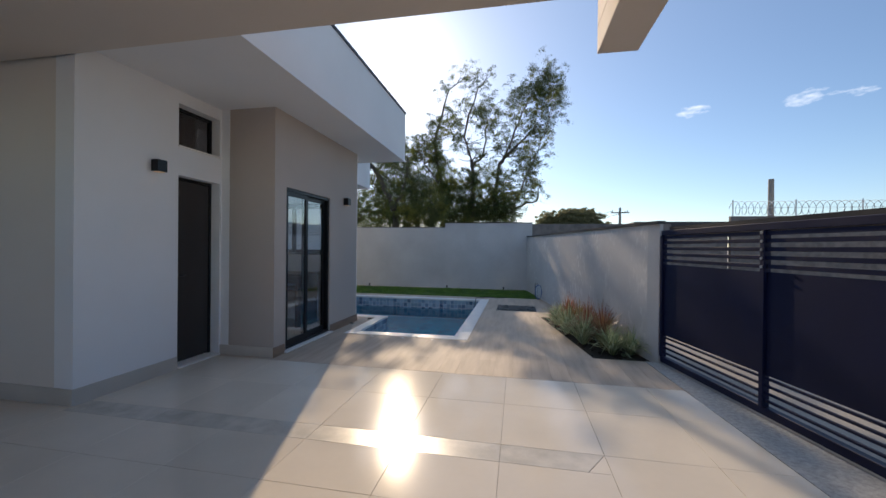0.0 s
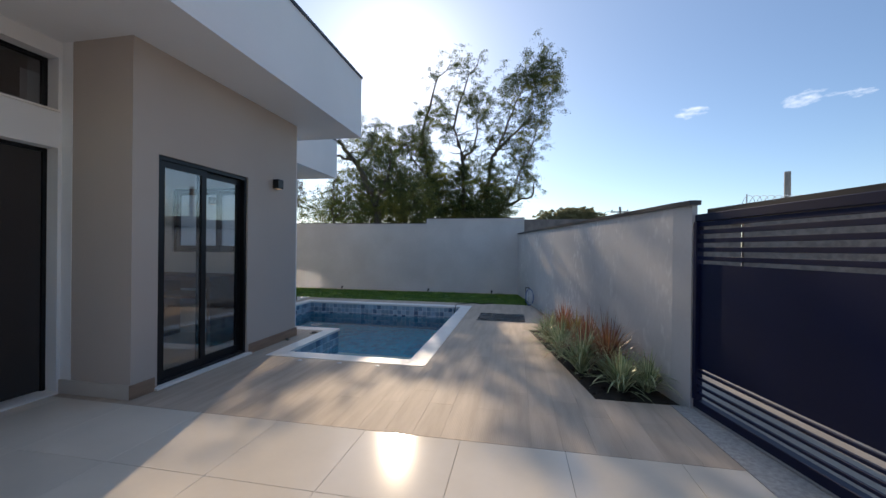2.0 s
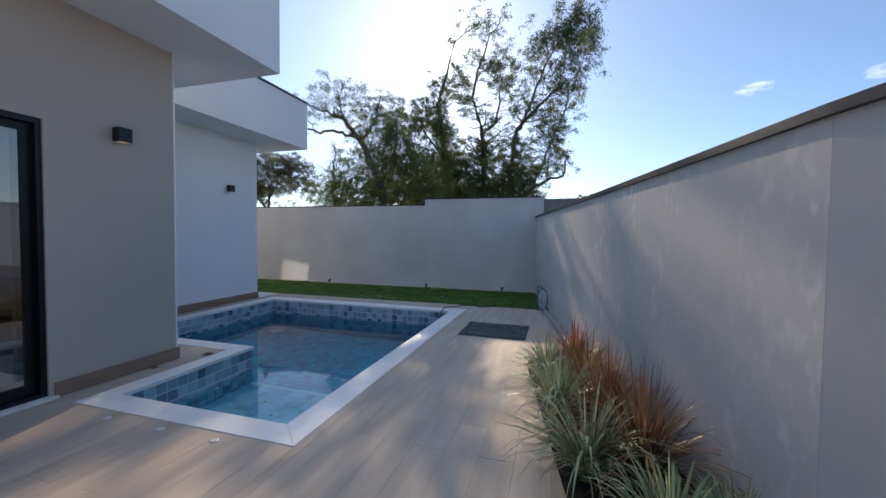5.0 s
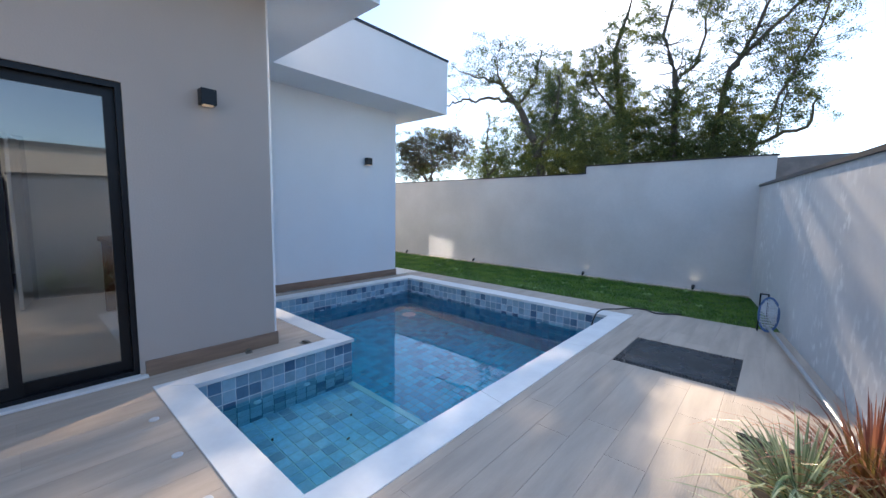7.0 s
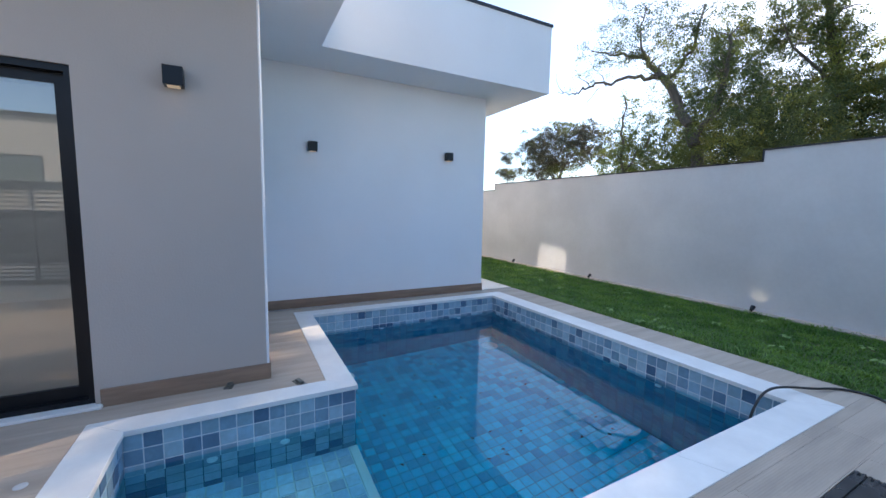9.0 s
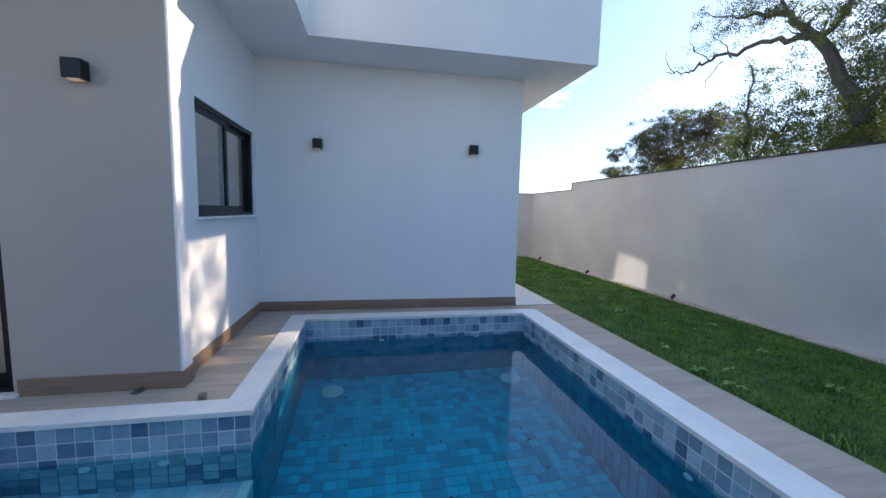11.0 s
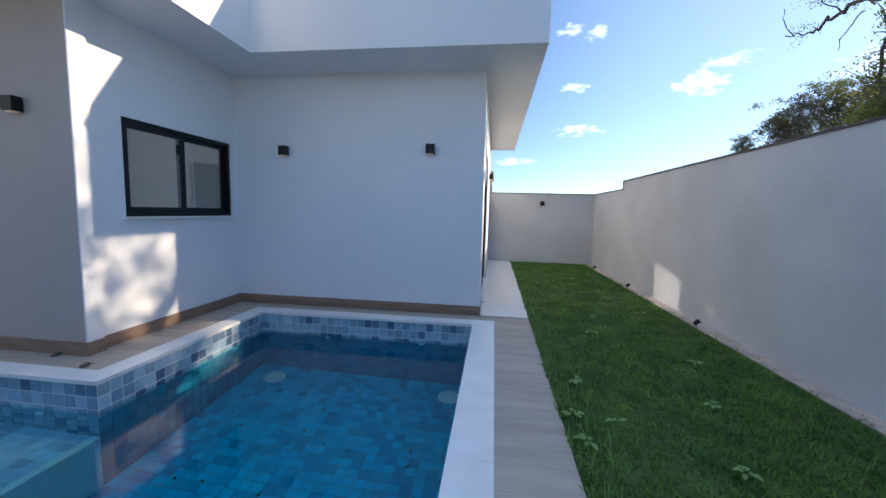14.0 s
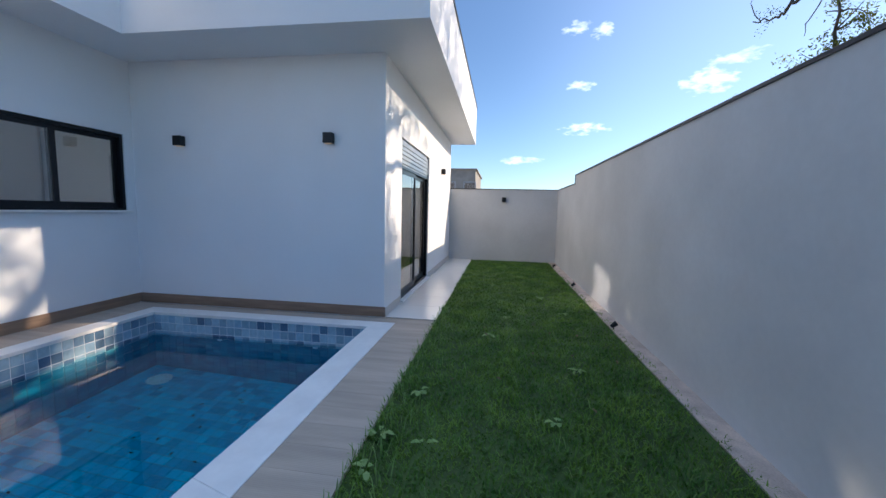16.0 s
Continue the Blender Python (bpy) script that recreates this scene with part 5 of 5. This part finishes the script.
main_clumps = [
    (-3.3, 8.0, 1.0, 0.8, 0.9), (-3.8, 7.1, 1.3, 1.0, 1.0), (-5.1, 6.2, 1.1, 0.7, 0.5), (-3.4, 6.6, 1.2, 0.8, 0.7), (-6.4, 5.5, 1.5, 1.2, 0.45), (-7.5, 4.4, 1.4, 1.3, 0.9),
    (-4.8, 4.4, 2.3, 1.4, 1.3), (-2.0, 4.0, 2.2, 1.2, 1.5), (-0.1, 3.9, 1.1, 1.0, 1.2), (-2.6, 5.9, 1.4, 1.0, 0.7), (-1.3, 8.6, 0.9, 0.9, 0.6),
    (-0.6, 7.8, 0.9, 1.1, 0.5), (0.8, 9.2, 1.0, 1.0, 1.0), (2.0, 9.8, 0.85, 0.75, 1.5), (2.2, 9.1, 0.8, 0.9, 0.8), (1.6, 7.5, 0.7, 1.1, 0.6), (0.9, 5.8, 0.8, 1.0, 0.7), (1.2, 4.6, 0.6, 0.8, 0.6), (-0.9, 5.0, 1.3, 0.8, 0.9), (-3.6, 5.5, 1.2, 1.0, 0.8),
    (-9.4, 3.2, 1.4, 1.3, 0.7), (-6.0, 3.0, 3.0, 0.8, 1.2), (-2.0, 2.9, 2.5, 0.7, 1.4), (-3.6, 3.6, 2.2, 1.2, 1.2), (-6.0, 7.1, 1.2, 0.9, 0.7), (-4.9, 6.9, 1.0, 0.8, 0.6), (-7.0, 6.2, 1.2, 0.9, 0.6), (-0.9, 3.3, 1.6, 1.0, 1.4), (-5.6, 3.9, 1.6, 1.2, 0.9),
]
shift = lambda rows, dx: [[(a - dx, *r) for a, *r in row] for row in rows]
tree("tree", (X0, 21.0, -0.06), shift(main_limbs, X0), [(a - X0, *r) for a, *r in main_clumps], LEAF, "tall open-crowned tree with bare twisting limbs behind the yard wall", 11, 0.095, 98, bare=(5,),
     gaps=[(a - X0, *r) for a, *r in ((-2.35, 6.25, 0.85, 0.6), (-3.25, 7.0, 0.35, 0.65), (-1.0, 6.9, 0.4, 0.6), (-5.3, 7.4, 0.35, 0.3), (-4.6, 7.9, 0.4, 0.4))])

left_limbs = [
    [(-4.7, -0.1, 0.30), (-4.97, 3.05, 0.24), (-5.31, 3.74, 0.21), (-6.01, 5.01, 0.17), (-6.7, 5.85, 0.11), (-7.7, 6.35, 0.05), (-8.6, 6.7, 0.02)],
    [(-6.1, 5.1, 0.10), (-6.9, 5.36, 0.085), (-7.6, 5.35, 0.07), (-8.3, 5.5, 0.06), (-8.75, 5.55, 0.05), (-9.05, 5.42, 0.04), (-9.25, 5.42, 0.03), (-9.95, 5.72, 0.015)],
    [(-9.6, 5.55, 0.022), (-9.95, 5.95, 0.016), (-10.0, 6.35, 0.008)],
    [(-8.5, 5.52, 0.03), (-8.9, 5.85, 0.02), (-9.3, 6.3, 0.01)],
    [(-8.0, 5.42, 0.03), (-8.3, 5.85, 0.02), (-8.7, 6.4, 0.01)],
    [(-8.4, 5.5, 0.022), (-8.85, 5.2, 0.014), (-8.9, 4.95, 0.007)],
    [(-6.01, 5.01, 0.10), (-5.25, 5.62, 0.07), (-5.1, 6.6, 0.03)],
    [(-4.98, 3.19, 0.12), (-4.38, 4.42, 0.09), (-4.37, 5.56, 0.04)],
    [(-6.7, 5.8, 0.07), (-6.9, 6.6, 0.04), (-6.7, 7.2, 0.015)],
]
left_clumps = [(-7.4, 7.1, 0.7, 0.4, 0.7), (-6.3, 6.7, 0.9, 0.5, 0.6), (-5.6, 6.2, 0.8, 0.5, 0.6), (-7.8, 6.45, 0.8, 0.4, 0.45), (-9.4, 5.65, 0.3, 0.12, 0.5), (-8.9, 6.2, 0.5, 0.35, 0.35), (-8.2, 6.1, 0.6, 0.4, 0.35), (-6.2, 6.1, 0.7, 0.5, 0.2), (-5.0, 5.4, 1.0, 0.9, 0.9), (-4.3, 4.2, 1.0, 1.0, 1.2), (-5.2, 3.0, 0.9, 0.6, 1.2), (-3.2, 3.3, 1.0, 0.8, 1.3), (-6.3, 4.2, 0.6, 0.5, 0.35)]
tree("tree", (-4.7, 17.5, -0.06), shift(left_limbs, -4.7), [(a + 4.7, *r) for a, *r in left_clumps], LEAF, "leaning tree with one long drooping limb beyond the yard wall", 23, 0.075, 90, True, 0.5, bare=(1, 2, 3, 4, 5), sway=0.04)

tree("tree", (-6.5, 17.2, -0.06), [[(0, -0.1, 0.1), (-0.25, 2.7, 0.07), (-0.1, 3.6, 0.05), (0.1, 4.5, 0.02)], [(-0.2, 2.6, 0.05), (0.5, 3.5, 0.02)]],
     [(-0.1, 3.8, 0.45, 0.45, 0.7), (-0.2, 3.2, 0.7, 0.6, 1.1), (0.9, 3.0, 0.7, 0.6, 1.0), (-0.2, 2.4, 1.3, 0.5, 1.2)], LEAF_LIGHT, "slender young tree with light green leaves behind the wall", 31, 0.085, 80, True, 0.45)
tree("tree", (-14.0, 21.5, -0.06), [[(0.3, -0.1, 0.16), (0.2, 2.6, 0.12), (0.3, 4.2, 0.07), (0.1, 5.7, 0.02)], [(0.2, 2.6, 0.08), (-1.2, 4.2, 0.05), (-2.3, 5.1, 0.015)], [(0.2, 3.0, 0.07), (1.3, 4.4, 0.045), (1.9, 5.6, 0.015)], [(0.2, 2.8, 0.06), (-0.9, 4.6, 0.03), (-1.2, 5.5, 0.012)]],
     [(-2.1, 5.0, 0.5, 0.35, 1.3), (-1.4, 4.6, 0.9, 0.7, 1.0), (0.0, 5.2, 1.3, 0.6, 1.1), (1.5, 5.1, 0.9, 0.6, 1.1), (0.2, 4.2, 2.0, 0.6, 1.3), (2.4, 4.4, 0.8, 0.9, 1.0), (-1.0, 3.6, 1.3, 0.5, 1.4)], LEAF_DRY, "low spreading tree with dull leaves behind the yard wall", 37, 0.10, 115, True, 0.5, sway=0.1)
tree("tree", (-18.2, 21.5, -0.06), [[(0, -0.1, 0.07), (0.1, 3.0, 0.05), (0.1, 4.6, 0.015)], [(0.1, 3.2, 0.03), (-0.6, 3.9, 0.012)]],
     [(0.1, 4.6, 0.4, 0.3, 2.2), (-0.5, 3.8, 0.4, 0.25, 2.2), (0.6, 3.6, 0.6, 0.3, 2.2)], LEAF_DRY, "slim sapling with a few dull leaves behind the yard wall", 39, 0.10, 80, True, 0.35, sway=0.05)
tree("tree", (6.9, 50.0, -0.06), [[(0, -0.1, 0.3), (0, 3.0, 0.22), (-0.5, 5.0, 0.1)], [(0, 3.0, 0.2), (1.5, 5.0, 0.08)]],
     [(0, 5.0, 4.2, 1.3, 0.5), (0, 4.2, 4.4, 1.2, 0.6), (1.0, 5.7, 2.4, 0.7, 0.6), (-0.5, 3.2, 3.6, 1.2, 0.6)], LEAF_PALE, "round-crowned pale olive tree far beyond the plot", 41, 0.30, 150, False)

# ---- street side: pole, razor coil, neighbour's roof, power pole ----
p = thing("concrete_pole", (11.2, 19.3, -0.06), "plain concrete pole beyond the gate", "pole")
part("shaft", tube(B(), [(0, 0, 0), (0, 0, 4.5)], [0.13, 0.10], 10), CONCRETE, p)
p = thing("power_pole", (13.3, 52.0, -0.06), "distant concrete power pole with a cross arm", "pole")
part("shaft", tube(B(), [(0, 0, 0), (0, 0, 6.7)], [0.22, 0.14], 8), CONCRETE, p)
part("cross_arm", box(B(), -1.1, 1.1, -0.06, 0.06, 6.0, 6.14), CONCRETE, p, "concrete cross arm")
for x in (-0.9, 0.0, 0.9):
    part("insulator", tube(B(), [(x, 0, 6.14), (x, 0, 6.36)], 0.06, 6), PVC, p, "pale insulator")
for k, (x, z) in enumerate(((-0.9, 6.3), (0.9, 6.3))):
    part("wire", tube(B(), [(x, 0, z), (x - 3.5, 3.0, z - 1.2), (x - 8, 6, z - 1.6)], 0.02, 4), BLACK, p, "thin sagging wire")
street_wall = structure("wall_street_far", box(B(), 9.0, 17.5, 17.9, 18.05, -0.06, 2.75), BRICKY, "boundary wall across the street", "wall")
r = thing("razor_coil", (9.0, 17.97, 2.75), "coil of razor wire on posts along a far wall", "razor wire")
bm = B()
pts = [(0.1 + 8.2 * i / 700, 0.27 * math.cos(i * math.tau / 20), 0.33 + 0.27 * math.sin(i * math.tau / 20)) for i in range(700)]
tube(bm, pts, 0.012, 3, False)
part("coil", bm, STEEL, r, "shiny wire coil")
for x in (0.1, 2.3, 4.5, 6.7, 8.3):
    part("post", tube(B(), [(x, 0, 0), (x, 0, 0.66)], 0.025, 6), STEEL, r)
part("line_wire", tube(B(), [(0.1, 0, 0.34), (8.3, 0, 0.34)], 0.007, 4), STEEL, r, "straight line wire")
CREAM = material("cream_render", (0.66, 0.60, 0.50), 0.8, vary=0.08, scale=0.6, bump=0.2)
h = thing("street_house", (12.5, -4.0, -0.06), "cream two-part house across the street", "building")
part("wall", box(box(B(), 0, 6, 9.0, 15.8, 0, 3.2), 0.5, 6, 0, 8.99, 0, 4.3), CREAM, h, "cream rendered wall")
part("roof", box(box(B(), -0.1, 6.1, 9.0, 15.9, 3.201, 3.34), 0.4, 6.1, -0.1, 8.99, 4.301, 4.45), TIN, h, "dark flat roof edge")
w = part("window", box(B(), -0.03, -0.001, 11.0, 12.6, 1.0, 2.2), BLACK, h, "dark framed window")
part("pane", box(B(), -0.036, -0.031, 11.06, 12.54, 1.06, 2.14), DARKGLASS, w, "dark glass")
w = part("window", box(B(), 0.47, 0.499, 3.0, 5.0, 1.8, 3.0), BLACK, h, "dark framed window")
part("pane", box(B(), 0.464, 0.469, 3.06, 4.94, 1.86, 2.94), DARKGLASS, w, "dark glass")
h = thing("neighbour_shed", (5.4, 17.5, -0.06), "low building with a dark flat roof next door", "building")
part("wall", box(B(), 0, 3.3, 0, 4, 0, 2.35), BRICKY, h, "raw wall")
part("roof", box(B(), -0.15, 3.45, -0.15, 4.15, 2.35, 2.56, 0.01), TIN, h, "dark flat roof")
h = thing("neighbour_house", (-21.5, 10.65, -0.06), "grey block house beyond the end wall", "building")
part("wall", box(B(), -6, 0, -7.5, -0.1, 0, 3.65), CONCRETE, h, "grey block wall")
part("roof", box(B(), -6.1, 0.1, -7.6, 0.0, 3.651, 3.72, 0.01), CONCRETE, h, "flat roof edge")
for y in (-1.9, -0.75):
    w = part("window", box(B(), 0.001, 0.03, y, y + 0.7, 2.35, 3.0), SHUTTER, h, "grey window")
    part("pane", box(B(), 0.031, 0.036, y + 0.05, y + 0.65, 2.4, 2.95), DARKGLASS, w, "dark glass")


# ---- floor and pool pieces ----
def piece(name, verts, faces, mat, parent, at, shared={}):
    key = (name, len(verts), tuple(round(c, 4) for v in verts for c in v))
    if key not in shared:
        me = bpy.data.meshes.new(name)
        me.from_pydata(verts, [], faces)
        me.materials.append(mat)
        shared[key] = me
    ob = new(name, shared[key])
    ob.parent = parent
    ob.location = at
    return ob


def slab_piece(name, outline, mat, parent, z0, z1, gap, cut=0.0015):
    """A flat tile over a convex outline, its rim set in by half the joint and its top edge eased."""
    cx, cy = sum(p[0] for p in outline) / len(outline), sum(p[1] for p in outline) / len(outline)

    def inset(d):
        res = []
        n = len(outline)
        for i in range(n):
            p, a, b = Vector(outline[i]), Vector(outline[i - 1]), Vector(outline[(i + 1) % n])
            e1, e2 = (p - a).normalized(), (b - p).normalized()
            n1, n2 = Vector((-e1.y, e1.x)), Vector((-e2.y, e2.x))
            k = 1 + n1.dot(n2)
            q = p + (n1 + n2) * d / max(k, 0.3)
            res.append((q.x - cx, q.y - cy))
        return res

    n = len(outline)
    rings = [[(x, y, z0) for x, y in inset(gap / 2)], [(x, y, z1 - cut) for x, y in inset(gap / 2)], [(x, y, z1) for x, y in inset(gap / 2 + cut)]]
    verts = [v for r in rings for v in r]
    faces = [(k * n + i, k * n + (i + 1) % n, (k + 1) * n + (i + 1) % n, (k + 1) * n + i) for k in (0, 1) for i in range(n)] + [tuple(2 * n + i for i in range(n))]
    return piece(name, verts, faces, mat, parent, (cx, cy, 0))


def tidy(poly):
    out = []
    for p in poly:
        if not out or math.dist(p, out[-1]) > 0.002:
            out.append(p)
    if len(out) > 2 and math.dist(out[0], out[-1]) < 0.002:
        out.pop()
    area = sum(p[0] * q[1] - q[0] * p[1] for p, q in zip(out, out[1:] + out[:1])) / 2
    return out if len(out) > 2 and area > 0.0008 else None


def under_line(poly, edge):
    """Clip to the courtyard's side of a line x = edge(y)."""
    return clip(poly, 1.0, edge(0.0) - edge(1.0), edge(0.0))


# courtyard tiles
court = thing("floor_courtyard", (0, 0, 0), "large cream porcelain tiles of the courtyard", "floor", kind="structure")
X_DOOR, Y_BEIGE, X_FAR = -3.1, 3.233, -6.3   # the court also runs on in front of the beige wall
xs, ys = [-0.215 + 0.683 * k for k in range(-9, 5)], [Y_TILE - 0.70 * k for k in range(0, 15)]
for x0 in xs:
    x1 = x0 + 0.683
    for y1 in ys:
        y0 = y1 - 0.70
        if y1 < Y_BEIGE:
            cells = [(max(x0, X_FAR), x1, y0, y1)]
        else:
            cells = [(max(x0, X_DOOR), x1, y0, y1)] if x1 > X_DOOR + 0.02 else []
            if x0 < X_DOOR and y0 < Y_BEIGE - 0.02:
                cells.append((max(x0, X_FAR), min(x1, X_DOOR), y0, Y_BEIGE))
        for a, b, lo, hi in cells:
            rows = [([(a, lo), (b, lo), (b, hi), (a, hi)], COURT_TILE)]
            if abs(hi - 3.39) < 0.01 and b < 1.2:
                # a narrow band of duller tiles crosses the court and ends in a slanted cut
                cut = 0.14 if b > 1.1 else 0.0
                rows = [([(a, 3.17), (b - cut, 3.17), (b, hi), (a, hi)], COURT_STRIP), ([(a, lo), (b, lo), (b, 3.17), (a, 3.17)], COURT_TILE)]
                if cut:
                    rows.append(([(b - cut, 3.17), (b, 3.17), (b, hi)], COURT_TILE))
            for outline, mat in rows:
                outline = tidy(under_line(outline, x_kerb))
                if outline:
                    slab_piece("tile" if mat is COURT_TILE else "strip_tile", outline, mat, court, -0.006, 0.0, 0.002)

# wood-look planks of the deck
deck = thing("floor_deck", (0, 0, 0), "brown wood-look porcelain planks round the pool", "floor", kind="structure")
holes = [(-2.11, -0.147, 6.29, 7.70), (-4.195, -0.147, 7.675, 10.82), (GRATE[0], GRATE[1], GRATE[2], GRATE[3]), (-4.5, -2.352, 4.855, 7.25), (-4.5, -3.1, 4.7, 4.95)]
W = 0.2045
rng = random.Random(12)
starts = [0.55, 0.85, 0.56, 0.87, 0.54, 0.83]
for c in range(-22, 31):
    x0 = 0.122 + W * c
    x1 = x0 + W
    y = Y_TILE - 1.2 + starts[c % 6] + rng.uniform(-0.02, 0.02)
    rects = []
    while y < Y_GRASS:
        rects.append((max(x0, -4.43), x1, max(y, Y_TILE + 0.002), min(y + 1.2, Y_GRASS - 0.004)))
        y += 1.2
    rects = [r for r in rects if r[1] - r[0] > 0.01 and r[3] - r[2] > 0.01]
    for hole in holes:
        rects = minus(rects, hole)
    cut_rects = []
    for r in rects:
        ycuts = [r[2]] + [v for v in (BED_Y0, BED_Y1) if r[2] < v < r[3] and x1 > 0.9] + [r[3]]
        cut_rects += [(r[0], r[1], a, b) for a, b in zip(ycuts, ycuts[1:])]
    for a, b, lo, hi in cut_rects:
        m_y = (lo + hi) / 2
        edge = x_kerb if m_y < BED_Y0 else x_bed if m_y < BED_Y1 else x_wall
        poly = tidy(under_line([(a, lo), (b, lo), (b, hi), (a, hi)], lambda v, e=edge: e(v) - 0.003))
        if poly:
            slab_piece("plank", poly, DECK, deck, -0.008, 0.0, 0.0009, 0.0006)

# white path along the house
path = thing("floor_path", (0, 0, 0), "glossy white porcelain path beside the lawn", "floor", kind="structure")
for k in range(10):
    x0 = -4.431 - 0.6 * (k + 1)
    a, b = max(x0, X_END), -4.431 - 0.6 * k
    if b - a > 0.02:
        slab_piece("tile", [(a, 10.634), (b, 10.634), (b, Y_GRASS - 0.003), (a, Y_GRASS - 0.003)], PATH_TILE, path, -0.005, 0.002, 0.002)

# pool tiles: small squares, 0.1 m from joint to joint
PT, TH = 0.0985, 0.003
pool = thing("pool_tiling", (0, 0, 0), "small square grey-blue tiles lining the pool", "pool tiles", kind="structure")
half = PT / 2 - 0.0034


def tile_corners(at, u, v, n):
    at, u, v, n = Vector(at), Vector(u), Vector(v), Vector(n)
    lo = [at + u * a * half + v * b * half for a, b in ((-1, -1), (1, -1), (1, 1), (-1, 1))]
    k = (half - 0.0015) / half
    hi = [at + u * a * half * k + v * b * half * k + n * TH for a, b in ((-1, -1), (1, -1), (1, 1), (-1, 1))]
    return lo + hi


TF = [(0, 1, 5, 4), (1, 2, 6, 5), (2, 3, 7, 6), (3, 0, 4, 7), (4, 5, 6, 7)]
walls = [
    ((-1.945, 6.485), (-1.945, 7.858), (1, 0, 0), 3), ((-1.945, 7.858), (-4.015, 7.858), (0, 1, 0), 3), ((-4.015, 7.858), (-4.015, 10.575), (1, 0, 0), 3),
    ((-4.015, 10.575), (-0.357, 10.575), (0, -1, 0), 3), ((-0.357, 10.575), (-0.357, 6.485), (-1, 0, 0), 0), ((-0.357, 6.485), (-1.945, 6.485), (0, 1, 0), 0),
]
V, F, V2, F2, V3, F3, V4, F4 = [], [], [], [], [], [], [], []
for (xa, ya), (xb, yb), n, single in walls:
    length = math.dist((xa, ya), (xb, yb))
    d = Vector(((xb - xa) / length, (yb - ya) / length, 0))
    cols = round(length / PT)
    step = length / cols
    for c in range(cols):
        for row in range(int((-0.03 - FLOOR_Z) / PT)):
            at = Vector((xa, ya, -0.03 - PT * (row + 0.5))) + d * step * (c + 0.5)
            if row < single:
                corners = tile_corners((0, 0, 0), d, (0, 0, 1), n)
                piece("pool_tile", [tuple(q) for q in corners], TF, POOL_TILE, pool, at)
            else:
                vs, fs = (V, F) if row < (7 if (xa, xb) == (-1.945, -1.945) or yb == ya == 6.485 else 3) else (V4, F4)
                k = len(vs)
                vs += [tuple(q) for q in tile_corners(at, d, (0, 0, 1), n)]
                fs += [tuple(k + i for i in f) for f in TF]
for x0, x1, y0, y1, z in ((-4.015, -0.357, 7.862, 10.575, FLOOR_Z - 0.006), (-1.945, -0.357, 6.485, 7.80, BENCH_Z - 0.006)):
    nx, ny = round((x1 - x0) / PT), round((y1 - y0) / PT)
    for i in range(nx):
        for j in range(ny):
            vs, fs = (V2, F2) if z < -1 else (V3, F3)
            k = len(vs)
            vs += [tuple(q) for q in tile_corners((x0 + (i + 0.5) * (x1 - x0) / nx, y0 + (j + 0.5) * (y1 - y0) / ny, z), (1, 0, 0), (0, 1, 0), (0, 0, 1))]
            fs += [tuple(k + q for q in f) for f in TF]
soup("pool_tiles_deep_wall", V4, F4, DEEP_WALL, pool, "small square tiles of the deep walls, the dimness under water put into their colour")
soup("pool_tiles_deep", V2, F2, POOL_TILE_DEEP, pool, "small square tiles of the deep part, the water's blue put into their colour")
soup("pool_tiles_ledge", V3, F3, POOL_TILE_BENCH, pool, "square tiles of the shallow ledge, brightness of shallow water put into their colour")
soup("pool_tiles_below", V, F, POOL_TILE_MANY, pool, "small square grey-blue tiles under water")
part("bench_edge", box(B(), -1.943, -0.36, 7.80, 7.866, BENCH_Z - 0.03, BENCH_Z + 0.002, 0.006), MARBLE, pool, "white marble edge of the pool ledge")
